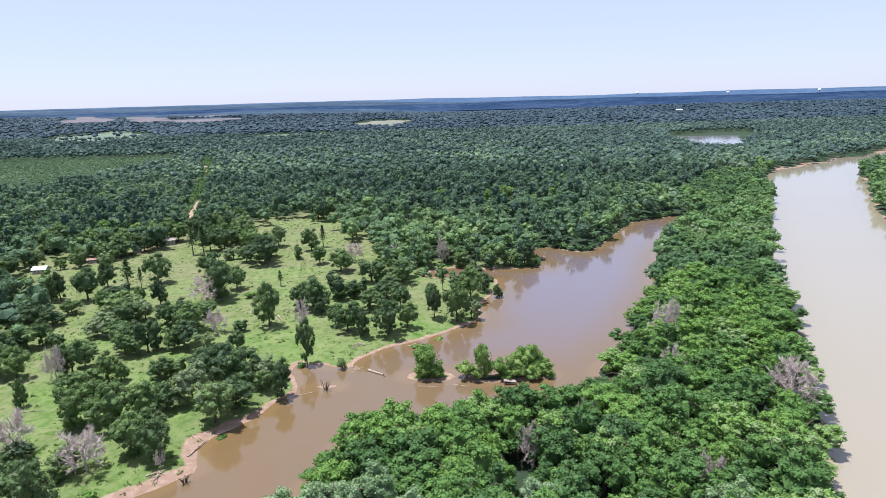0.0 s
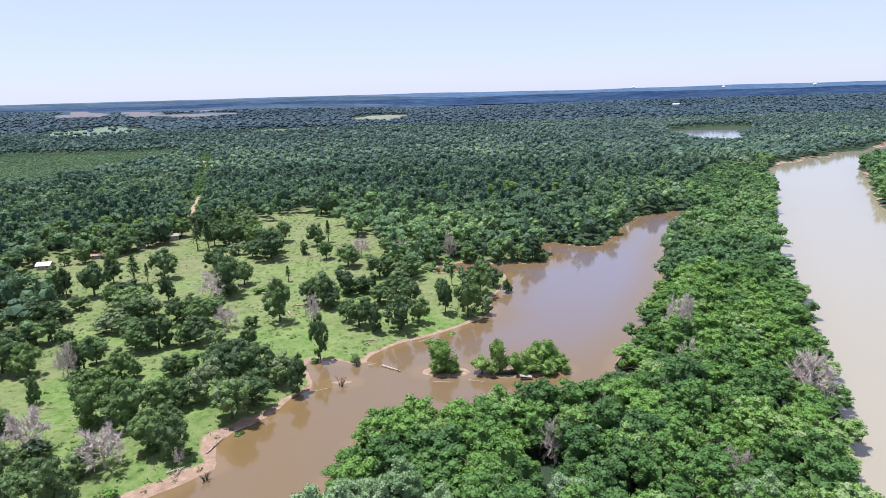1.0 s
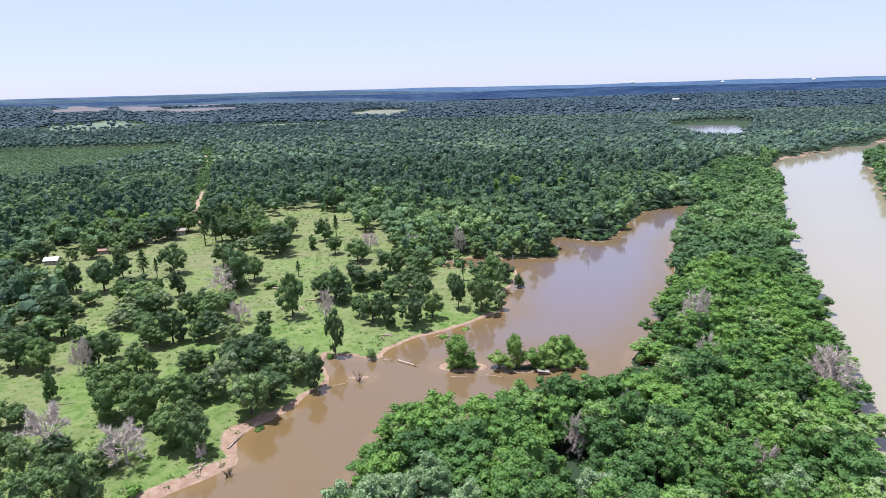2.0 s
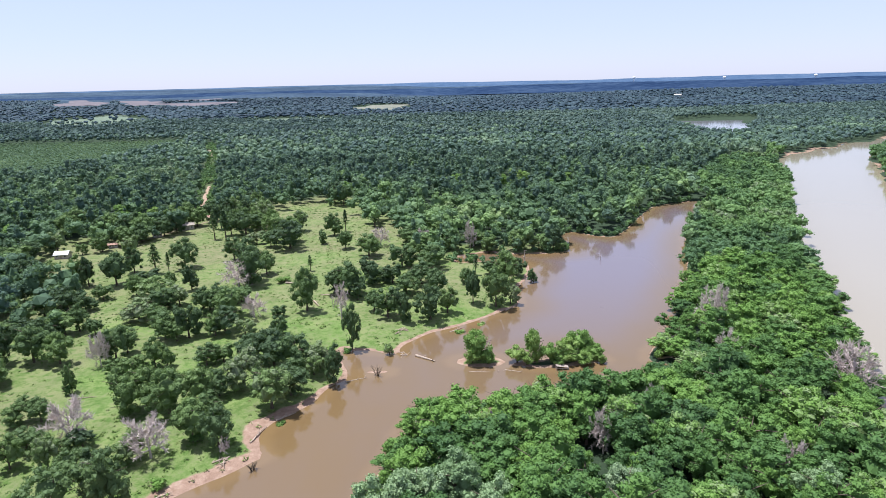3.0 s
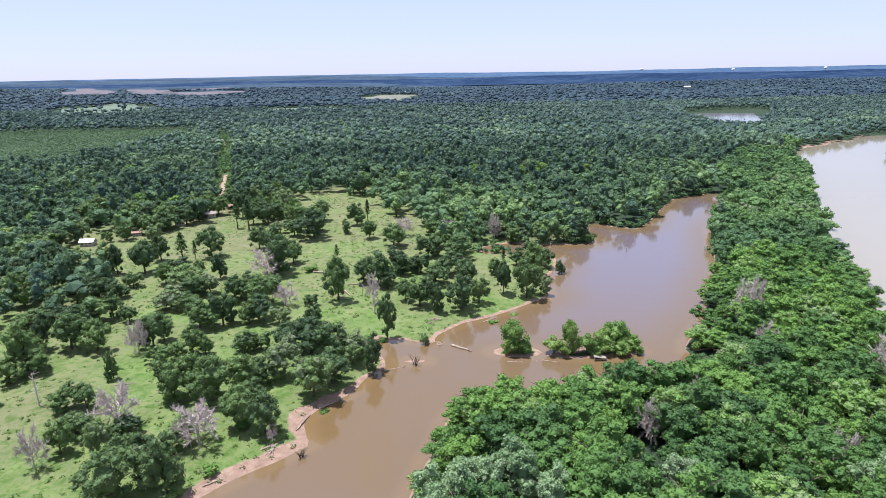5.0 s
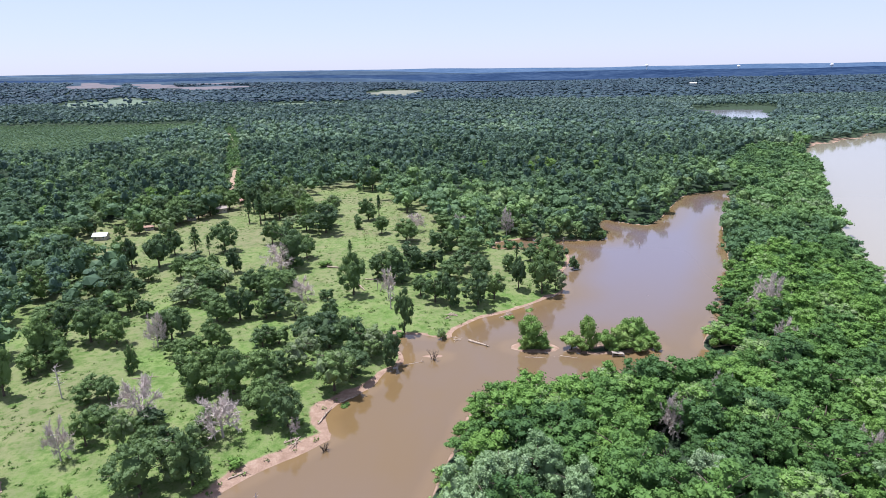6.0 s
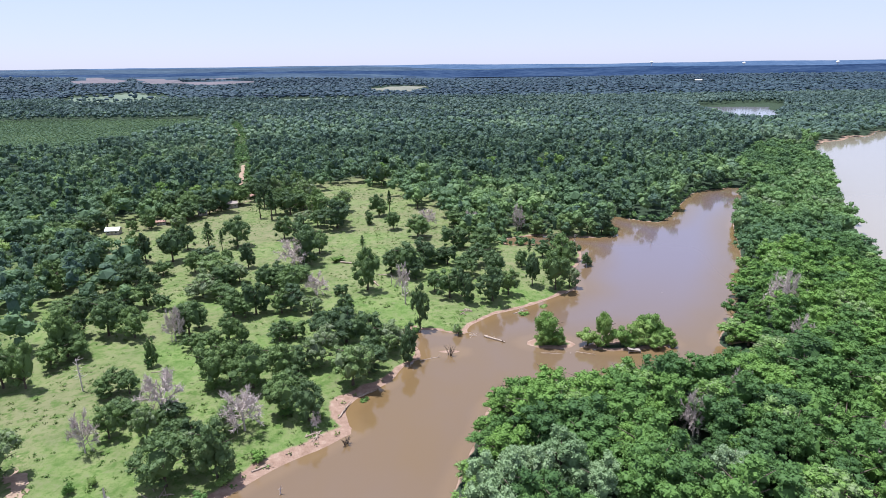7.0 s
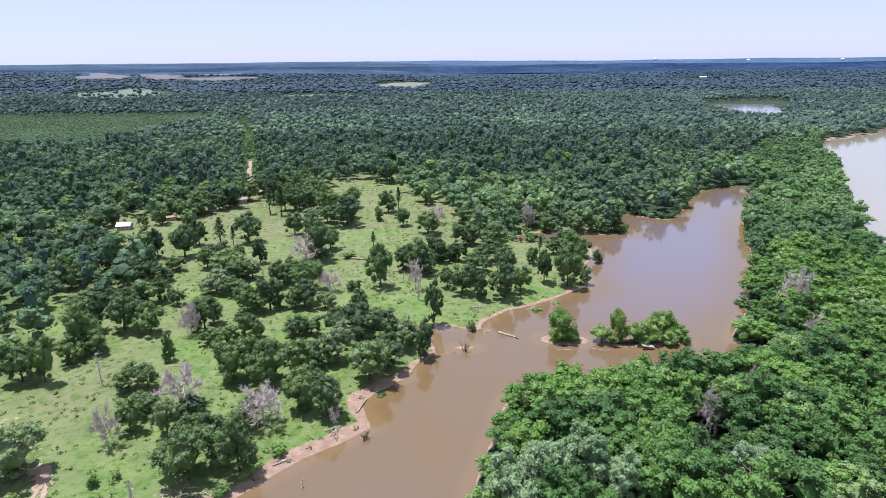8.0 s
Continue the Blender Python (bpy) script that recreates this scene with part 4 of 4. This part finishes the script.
# half a kilometre to one kilometre
fx, fy = scatter(-1200, 1200, 640, 1400, 8.6, rng_woods)
keep = wooded(fx, fy)
fx, fy = fx[keep], fy[keep]
pine_far = fx < 140 + 0.15 * (fy - 640)
far_clouds, far_pines = clouds(260, 10, 6.3, 12, 8, 1.7, 1, 0.1, (0.8, 1.0)), clouds(280, 10, 5.7, 14, 8, 1.5, 1, 0.3, (0.8, 1.0))
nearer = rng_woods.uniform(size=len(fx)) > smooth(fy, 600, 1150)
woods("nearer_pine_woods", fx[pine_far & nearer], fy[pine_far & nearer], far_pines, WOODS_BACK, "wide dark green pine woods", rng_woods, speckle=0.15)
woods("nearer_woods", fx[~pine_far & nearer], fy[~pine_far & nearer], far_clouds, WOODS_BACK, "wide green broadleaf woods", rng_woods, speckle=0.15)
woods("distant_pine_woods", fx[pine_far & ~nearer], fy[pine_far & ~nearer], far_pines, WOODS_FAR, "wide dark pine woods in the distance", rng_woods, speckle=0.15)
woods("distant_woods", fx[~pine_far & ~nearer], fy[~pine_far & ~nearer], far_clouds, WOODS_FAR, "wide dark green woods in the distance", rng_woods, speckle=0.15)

# beyond, to the foot of the hills
dx, dy = scatter(-2150, 2150, 1400, 2600, 16.5, rng_woods)
keep = wooded(dx, dy)
dx, dy = dx[keep], dy[keep]
woods("farthest_woods", dx, dy, clouds(300, 10, 12.5, 13, 1, 3.4, 1, 0.0, (0.85, 1.0)), WOODS_HAZE_BLUE, "unbroken far woods, haze painted blue into the leaves", rng_woods, speckle=0.10)

# brush in the cut beside the road
cut_line = spline(CORRIDOR, 12, False)
cx0, cy0 = scatter(-390, -170, 380, 940, 4.2, rng_woods)
near_cut = away(cut_line, cx0, cy0, False)
keep = (near_cut < 7) & (near_cut > np.where((cy0 > 405) & (cy0 < 530), 2.6, 0.0))
woods("cut_brush", cx0[keep], cy0[keep], clouds(320, 6, 2.3, 3.6, 50, 0.7, 4, 0.0), WOODS_BANK, "light green brush along the road cut", rng_woods)

# scrub on the young plantation
plantation_z = 4.0
data = bpy.data.meshes.new("young_plantation")
data.from_pydata([(x, y, plantation_z + 0.6 * math.sin(x * 0.1)) for x, y in PLANTATION_RING], [], [tuple(range(len(PLANTATION_RING)))])
data.materials.append(SCRUB)
tagged(new("young_plantation", data), "even green young pine plantation", "plantation", kind="structure")
(px0, py0), (px1, py1) = np.array(PLANTATION_RING)[:, :2].min(0), np.array(PLANTATION_RING)[:, :2].max(0)
yx, yy = scatter(px0, px1, py0, py1, 5.0, rng_woods, 0.5)
keep = inside(np.array(PLANTATION_RING), yx, yy) & in_view(yx, yy)
woods("young_pines", yx[keep], yy[keep], [(c + np.array([0, 0, plantation_z - 1.0]), f) for c, f in clouds(340, 5, 2.9, 2.4, 3, 1.2, 1, 0.0, (0.8, 1.0))], WOODS_YOUNG, "even rows of low young pines", rng_woods, 0.2)


# ---------------- far hills ----------------
def ridge(name, radius, top, seed, low, middle, high, label):
    """A long low ridge round the horizon, far behind everything."""
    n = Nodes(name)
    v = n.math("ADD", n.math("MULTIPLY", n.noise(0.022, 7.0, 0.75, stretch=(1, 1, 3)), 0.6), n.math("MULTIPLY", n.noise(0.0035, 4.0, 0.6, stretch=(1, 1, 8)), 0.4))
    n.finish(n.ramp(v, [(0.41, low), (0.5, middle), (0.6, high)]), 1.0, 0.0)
    rng = np.random.default_rng(seed)
    verts, faces = [], []
    steps = 400
    phase = rng.uniform(0, 6, 4)
    for k in range(steps + 1):
        a = radians(-80 + 160 * k / steps)
        z = top + 4 * math.sin(a * 5 + phase[0]) + 2.5 * math.sin(a * 13 + phase[1]) + 1.2 * math.sin(a * 41 + phase[2]) + rng.uniform(-0.6, 0.6)
        x, y = math.sin(a), math.cos(a)
        verts += [(x * (radius - 500), y * (radius - 500), 20), (x * radius, y * radius, z), (x * (radius + 60), y * (radius + 60), 0)]
    for k in range(steps):
        for j in range(2):
            i = 3 * k + j
            faces.append((i, i + 3, i + 4, i + 1))
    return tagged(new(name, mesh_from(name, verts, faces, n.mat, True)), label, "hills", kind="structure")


# haze painted onto the ridges: deep blue on the near one, pale on the far
ridge("near_ridge", 3400, 52, 5, (0.014, 0.027, 0.060), (0.024, 0.043, 0.084), (0.042, 0.066, 0.110), "low wooded ridge far away, painted in haze blue")
ridge("far_ridge", 4600, 69, 6, (0.048, 0.082, 0.140), (0.062, 0.10, 0.165), (0.085, 0.125, 0.19), "ridge along the horizon, pale haze blue painted on")


# ---------------- low growth ----------------
shrub_kinds = [tree("shrub", 330 + k, 3.0, 2.2, 520, 0.34, LEAF_WILLOW if k else LEAF_BANK, "low leafy green shrub", "shrub", bare=0.0, lobes=9, group="shrubs") for k in range(2)]
SHRUBS = [(-119.5, 74.1, 2.8, 1.4), (-115.7, 76.9, 2.3, 1.4), (-35.4, 156.2, 4.2, 1.9), (-89.9, 233.6, 3.1, 3.7), (-128.5, 130.4, 3.6, 1.5),
          (-96, 101.6, 2.3, 2.8), (-80.2, 104.3, 2.3, 2.3), (-95.1, 92, 2.3, 2.3), (-71.8, 104.3, 1.6, 1.7), (-61.5, 113.9, 1.6, 1.5),
          (-11.2, 173.9, 2.2, 2.2), (-2.9, 180.7, 1.9, 1.9), (-83, 86.5, 2.3, 2.2), (-87.7, 78.2, 2.2, 2.4), (-91.5, 72.7, 1.9, 2.2),
          (-132.6, 65.9, 3.5, 3.2), (-116.7, 65.8, 3.1, 2.6), (-55.8, 159, 2.2, 2.2), (-50.3, 159, 2, 1.9), (52, 146.6, 4.2, 2.8),
          (55.8, 148, 5.9, 3.7), (54, 135.7, 5, 3.4)]
for k, (x, y, h, r) in enumerate(SHRUBS):
    ob = first(shrub_kinds[k], x, y) if k < 2 else place(shrub_kinds[k % 2], x, y, rng=rng_place)
    ob.scale = (r / 2.2, r / 2.2, h / 3.0)


def strip(name, line, width, lift, material, label, ragged=0.3, seed=0):
    """A worn strip of bare ground following a line."""
    rng = np.random.default_rng(seed)
    p = spline(line, 10, False)
    way = np.gradient(p, axis=0)
    way /= np.linalg.norm(way, axis=1)[:, None]
    side = np.stack([-way[:, 1], way[:, 0]], -1)
    wide = width * 0.5 * (1 + ragged * rng.uniform(-1, 1, (len(p), 2)))
    a, b = p + side * wide[:, :1], p - side * wide[:, 1:]
    v = np.concatenate([a, p, b])
    z = land_height(v[:, 0], v[:, 1]) + lift
    n = len(p)
    i = np.arange(n - 1)
    quads = np.concatenate([np.stack([i + k * n, i + k * n + n, i + k * n + n + 1, i + k * n + 1], -1) for k in range(2)])
    return tagged(new(name, mesh_from(name, np.column_stack([v, z]), quads, material, True)), label, "track", kind="structure")


SAND = plain("pale sandy dirt", (0.24, 0.165, 0.115), (0.34, 0.26, 0.185), 0.9, 0.95, 0.1)
strip("dirt_road", [(-196, 420), (-204, 451), (-217, 495), (-223, 516)], 4.0, 0.9, SAND, "pale dirt road in a cut through the woods")
strip("dirt_road", [(-303, 745), (-320, 790), (-340, 840)], 4.0, 2.5, SAND, "far stretch of pale dirt road", seed=3)
for k, off in enumerate((-1.0, 1.0)):
    strip("wheel_rut", [(-118.7 + off, 43.9), (-124.3 + off, 59.1), (-129.3 + off, 71.5), (-133.5 + off, 79.8)], 0.9, 0.14, SAND, "pale wheel rut worn into the grass", 0.6, 7 + k)
strip("bare_patch", [(-129.8, 72.9), (-133.5, 78.4), (-138.1, 81.2)], 3.0, 0.12, SAND, "bare sandy patch beside an oak", 0.6, 9)
strip("farm_lane", [(-170.9, 368.8), (-184, 339.6), (-189.7, 325), (-206.4, 305)], 1.3, 0.15, SAND, "pale farm lane behind the pasture", 0.7, 11)


# ---------------- buildings ----------------
def slab(verts, faces, x0, x1, y0, y1, z0, z1):
    i = len(verts)
    verts += [(x, y, z) for z in (z0, z1) for x, y in ((x0, y0), (x1, y0), (x1, y1), (x0, y1))]
    faces += [(i, i + 3, i + 2, i + 1), (i + 4, i + 5, i + 6, i + 7), (i, i + 1, i + 5, i + 4), (i + 1, i + 2, i + 6, i + 5), (i + 2, i + 3, i + 7, i + 6), (i + 3, i, i + 4, i + 7)]


def box_part(name, parent, material, *boxes, label=""):
    verts, faces = [], []
    for b in boxes:
        slab(verts, faces, *b)
    return part(name, mesh_from(name, verts, faces, material), parent, label)


def house(name, x, y, turn, length, depth, eaves, ridge_up, roof, label, category="house"):
    """Walls, an overhanging pitched roof with thickness, a door and windows."""
    base = new(name)
    a, b = length / 2, depth / 2
    wall = box_part("wall", base, WALL_PAINT, (-a, a, -b, b, -0.5, eaves))
    verts, faces = [], []
    o, t = 0.5, 0.18
    for lift in (0, t):
        verts += [(-a - o, -b - o, eaves - 0.1 + lift), (a + o, -b - o, eaves - 0.1 + lift), (a + o, 0, eaves + ridge_up + lift),
                  (-a - o, 0, eaves + ridge_up + lift), (a + o, b + o, eaves - 0.1 + lift), (-a - o, b + o, eaves - 0.1 + lift)]
    faces += [(6, 7, 8, 9), (9, 8, 10, 11), (3, 2, 1, 0), (5, 4, 2, 3), (0, 1, 7, 6), (4, 5, 11, 10), (1, 2, 8, 7), (2, 4, 10, 8), (5, 3, 9, 11), (3, 0, 6, 9)]
    part("roof", mesh_from("roof", verts, faces, roof), base)
    box_part("door", base, GREY_WOOD, (-0.45, 0.45, -b - 0.06, -b - 0.005, 0.1, 2.1))
    for wx in (-a * 0.6, a * 0.6):
        frame_ob = box_part("window_frame", base, WHITE_METAL, (wx - 0.6, wx + 0.6, -b - 0.05, -b - 0.004, 1.0, 2.1))
        box_part("pane", frame_ob, DARK_GLASS, (wx - 0.5, wx + 0.5, -b - 0.07, -b - 0.052, 1.1, 2.0))
    base.location, base.rotation_euler = (x, y, rest(x, y, 0.0)), (0, 0, turn)
    return tagged(base, label, category)


house("house", -220.4, 286.2, 0.15, 6.6, 5.2, 2.3, 1.3, WHITE_METAL, "farm house with a white metal roof beside trees")
house("shed", -203.6, 306.3, 0.4, 4.6, 3.0, 2.0, 0.6, RED_ROOF, "small shed with a rusty red roof", "shed")
house("shed", -187.8, 327.6, 0.5, 5.0, 3.0, 2.2, 0.5, GREY_WOOD, "small grey-roofed shed at the pasture's edge", "shed")
house("barn", -177.5, 347.6, 0.5, 7.5, 5.0, 2.8, 1.2, GREY_WOOD, "grey wooden barn under trees", "barn")
house("house", -171.8, 374.1, 0.8, 6.0, 4.0, 2.2, 1.1, RED_ROOF, "low house with a reddish roof among pines")
house("house", 104.3, 670.7, 0.3, 7, 5, 4.5, 1.6, WHITE_METAL, "far house with a pale roof among trees")
house("house", 134.7, 687.3, -0.2, 8, 5, 4.5, 1.6, WHITE_METAL, "far house with a pale roof among trees")
house("warehouse", 815, 2180, -0.5, 22, 14, 8, 2, WHITE_METAL, "far white-roofed warehouse among woods", "warehouse")
house("farm_building", -170, 2190, 0.1, 20, 10, 6, 3, WHITE_METAL, "far white farm building by a clearing", "barn")


def water_tower(x, y, top):
    base = new("water_tower")
    z = rest(x, y, 0)
    verts, faces = [], []
    tube(verts, faces, [(0, 0, -1), (0, 0, top * 0.3), (0, 0, top - 14)], [3.0, 2.2, 2.2], 10)
    part("column", mesh_from("column", verts, faces, WHITE_METAL, True), base)
    verts, faces = [], []
    tube(verts, faces, [(0, 0, top - 15), (0, 0, top - 12), (0, 0, top - 6), (0, 0, top - 1.5), (0, 0, top)], [2.5, 8, 10, 7, 0.4], 14)
    part("tank", mesh_from("tank", verts, faces, WHITE_METAL, True), base)
    base.location = (x, y, z)
    return tagged(base, "white water tower on the horizon", "water tower", "water towers")


for x, y, top in ((1192, 3933, 78), (1672, 3753, 67), (2086, 3539, 68)):
    water_tower(x, y, top - rest(x, y, 0))


# ---------------- wood in and by the water ----------------
def log(x0, y0, x1, y1, girth, label="bleached fallen log at the water's edge", lift=0.0, seed=1, name="fallen_log"):
    """A lying trunk with stubs of branches."""
    rng = np.random.default_rng(seed)
    base = new(name)
    length = math.hypot(x1 - x0, y1 - y0)
    verts, faces = [], []
    line = [(length * k / 6, rng.uniform(-0.04, 0.04) * length * 0.4, girth * (0.7 + 0.1 * rng.uniform(-1, 1))) for k in range(7)]
    tube(verts, faces, line, [girth * g for g in (1.0, 1.05, 0.95, 0.85, 0.75, 0.6, 0.3)], 8)
    part("trunk", mesh_from("trunk", verts, faces, DRIFT_WOOD, True), base)
    for _ in range(3):
        at = line[int(rng.integers(2, 6))]
        verts, faces = [], []
        a = rng.uniform(-1.4, 1.4)
        tube(verts, faces, [at, (at[0] + 0.9, at[1] + math.sin(a) * 1.2, at[2] + abs(math.cos(a)) * 0.9)], [girth * 0.4, girth * 0.15], 5)
        part("branch_stub", mesh_from("branch_stub", verts, faces, DRIFT_WOOD, True), base)
    z = max(rest(x0, y0, 0), rest(x1, y1, 0), -0.1)
    base.location, base.rotation_euler = (x0, y0, z + lift), (0, 0, math.atan2(y1 - y0, x1 - x0))
    return tagged(base, label, "log")


LOGS = [(-26.6, 154.8, -20.1, 149.9, 0.42), (-47.5, 137.3, -41, 140, 0.16), (-63.4, 115.4, -58.7, 119.5, 0.25), (-67.1, 104.5, -65.2, 112.7, 0.2),
        (51.1, 146, 57.6, 147.3, 0.3), (-15, 174.1, -9.4, 178.2, 0.22), (7.3, 193.8, 12.8, 199.9, 0.22), (-9.3, 142.1, -2.8, 141.4, 0.15),
        (1.8, 142.7, 7.4, 140.7, 0.15), (-83, 82.5, -79.3, 85.3, 0.2)]
for k, spec in enumerate(LOGS):
    log(*spec, seed=20 + k)
for k, spec in enumerate([(-70.6, 206.7, -66.9, 199.9, 0.35), (-68.7, 214.2, -62.2, 212.8, 0.25), (-88.1, 231.7, -79.7, 229.3, 0.4), (-126.6, 127.8, -119.2, 129.2, 0.12)]):
    log(*spec, label="grey fallen trunk lying in the pasture", seed=40 + k)


def brush_pile(x, y, radius, sticks, seed, label, name="brush_pile"):
    """A heap of separate bare sticks."""
    rng = np.random.default_rng(seed)
    base = new(name)
    for _ in range(sticks):
        a, b = rng.uniform(0, 6.28), rng.uniform(0, 6.28)
        r, half = radius * math.sqrt(rng.uniform()), rng.uniform(0.5, 1.6)
        px, py, pz = r * math.cos(a), r * math.sin(a), 0.1 + 0.5 * rng.uniform() * (1 - r / radius)
        tilt = rng.uniform(-0.2, 0.5)
        verts, faces = [], []
        tube(verts, faces, [(px - half * math.cos(b), py - half * math.sin(b), pz), (px, py, pz + tilt * 0.3 + 0.05),
                            (px + half * math.cos(b), py + half * math.sin(b), pz + tilt)], [0.13, 0.11, 0.05], 5)
        part("stick", mesh_from("stick", verts, faces, DRIFT_WOOD, True), base)
    base.location = (x, y, rest(x, y, 0))
    return tagged(base, label, "brush pile")


brush_pile(-100.8, 72.2, 3.4, 26, 51, "heap of bleached branches on the bank")
brush_pile(-94.3, 71.5, 2.4, 16, 52, "heap of bleached branches on the bank")
brush_pile(-71.8, 96.2, 1.8, 12, 53, "bleached branches on the mud bank")
brush_pile(-32.6, 174.1, 2.2, 14, 54, "dark driftwood under a shore oak")
brush_pile(-30.7, 156.4, 2.0, 12, 55, "washed-up branches on the muddy shore")
brush_pile(0.9, 143.4, 1.8, 12, 56, "washed-up branches between the islets")


def bare_bush(x, y, height, seed, label):
    """A leafless bush of upright stems."""
    rng = np.random.default_rng(seed)
    base = new("bare_bush")
    for _ in range(16):
        a, lean = rng.uniform(0, 6.28), rng.uniform(0.1, 0.75)
        h = height * rng.uniform(0.55, 1.0)
        r = 0.5 * rng.uniform()
        x0, y0 = r * math.cos(a), r * math.sin(a)
        verts, faces = [], []
        tube(verts, faces, [(x0, y0, -0.3), (x0 + lean * h * 0.4 * math.cos(a), y0 + lean * h * 0.4 * math.sin(a), h * 0.6),
                            (x0 + lean * h * math.cos(a + 0.3), y0 + lean * h * math.sin(a + 0.3), h)], [0.07, 0.055, 0.025], 4)
        for _ in range(4):
            b = rng.uniform(0, 6.28)
            u = rng.uniform(0.4, 0.9)
            px, py, pz = x0 + lean * h * u * math.cos(a), y0 + lean * h * u * math.sin(a), h * u
            tube(verts, faces, [(px, py, pz), (px + 0.5 * math.cos(b), py + 0.5 * math.sin(b), pz + 0.5)], [0.035, 0.015], 3)
        part("stem", mesh_from("stem", verts, faces, BARK, True), base)
    base.location = (x, y, max(rest(x, y, 0), 0))
    return tagged(base, label, "bush")


bare_bush(-38.2, 140.7, 3.4, 61, "leafless brown bush on a mud bar in the lake")
bare_bush(-63.4, 93.5, 2.0, 62, "leafless brown bush in shallow water")
bare_bush(-110, 104.5, 2.5, 63, "leafless brown bush under a dead tree")


def snag(x, y, height, girth, seed, label, name="snag"):
    """A broken upright dead trunk with a few stubs."""
    rng = np.random.default_rng(seed)
    base = new(name)
    verts, faces = [], []
    lean = rng.uniform(-0.06, 0.06, 2) * height
    tube(verts, faces, [(0, 0, -1.5), (lean[0] * 0.4, lean[1] * 0.4, height * 0.5), (lean[0], lean[1], height)], [girth, girth * 0.8, girth * 0.45], 7)
    part("trunk", mesh_from("trunk", verts, faces, DEAD_WOOD, True), base)
    for _ in range(int(height * 1.4) if height < 8 else 30):
        u, a = rng.uniform(0.35, 1.0), rng.uniform(0, 6.28)
        out = rng.uniform(0.3, 0.4 + 0.2 * height)
        verts, faces = [], []
        tube(verts, faces, [(lean[0] * u, lean[1] * u, height * u), (lean[0] * u + out * math.cos(a), lean[1] * u + out * math.sin(a), height * u + rng.uniform(-0.3, 0.8))],
             [girth * 0.3, girth * 0.12], 4)
        part("branch_stub", mesh_from("branch_stub", verts, faces, DEAD_WOOD, True), base)
    base.location = (x, y, rest(x, y, 0))
    return tagged(base, label, "snag")


for k, (x, y, h, g) in enumerate([(-109.2, 70.1, 4.5, 0.32), (-140.7, 116.9, 10.0, 0.2), (-62.2, 202.6, 4, 0.15), (-54.9, 180.9, 9, 0.25), (-74.7, 75.6, 3.0, 0.2)]):
    snag(x, y, h, g, 70 + k, "grey broken dead trunk standing in the grass")
for k, (x, y, h, g) in enumerate([(61.6, 260.7, 4.2, 0.2), (23.8, 260.7, 6.5, 0.22), (45.3, 194.4, 1.2, 0.16), (20.2, 232.4, 2.0, 0.15)]):
    snag(x, y, h, g, 80 + k, "dark dead stem standing in the lake", "water_snag")


def landing(x, y, turn):
    """The wreck of a small wooden landing: boards on posts."""
    base = new("wooden_landing")
    for k in range(7):
        box_part("board", base, GREY_WOOD, (-1.9 + k * 0.56, -1.9 + k * 0.56 + 0.5, -0.9, 0.9, 1.2 - 0.05 * k, 1.28 - 0.05 * k))
    for px in (-1.8, 1.9):
        for py in (-0.8, 0.8):
            box_part("post", base, GREY_WOOD, (px - 0.1, px + 0.1, py - 0.1, py + 0.1, -0.6, 1.15 if px < 0 else 0.8))
    box_part("rail", base, GREY_WOOD, (-1.9, 1.9, -0.98, -0.9, 0.55, 0.7))
    base.location, base.rotation_euler = (x, y, max(rest(x, y, 0), 0.0)), (0, radians(4), turn)
    return tagged(base, "weathered broken wooden landing on an islet", "landing")


landing(19.7, 142.2, 0.05)


# ---------------- brush along the shores and weeds in the pasture ----------------
sx, sy = scatter(-30, 200, 258, 425, 2.6, rng_woods)
s_lake, s_river, _ = shore(sx, sy)
keep = (s_lake > 0.2) & (s_lake < 3.6) & (rng_woods.uniform(size=len(sx)) < 0.6)
woods("shore_brush", sx[keep], sy[keep], clouds(340, 6, 2.0, 3.4, 70, 0.5, 5, 0.0), WOODS_BANK, "light green brush along the lake shore", rng_woods)
wx, wy = scatter(-190, 20, 60, 425, 3.2, rng_woods, 0.5)
w_lake, _, _ = shore(wx, wy)
keep = inside(PASTURE_RING, wx, wy) & (w_lake > 1.5) & (waves(wx * 2.2, wy * 2.2) + rng_woods.normal(0, 0.4, len(wx)) > 0.05)
weed_clouds = [(spray(np.random.default_rng(350 + k), np.random.default_rng(360 + k).normal(size=(9, 3)) * np.array([0.35, 0.35, 0.08]) + np.array([0, 0, 0.22]),
                      np.random.default_rng(370 + k).normal(size=(9, 3)) * 0.5 + np.array([0, 0, 1.0]), 0.5), np.arange(27).reshape(-1, 3)) for k in range(6)]
WEEDS = foliage("weeds", (0.075, 0.14, 0.03), (0.11, 0.18, 0.04), (0.17, 0.215, 0.065), (0.21, 0.20, 0.10), True)
woods("pasture_weeds", wx[keep], wy[keep], weed_clouds, WEEDS, "scattered weeds and tall grass tufts in the pasture", rng_woods)
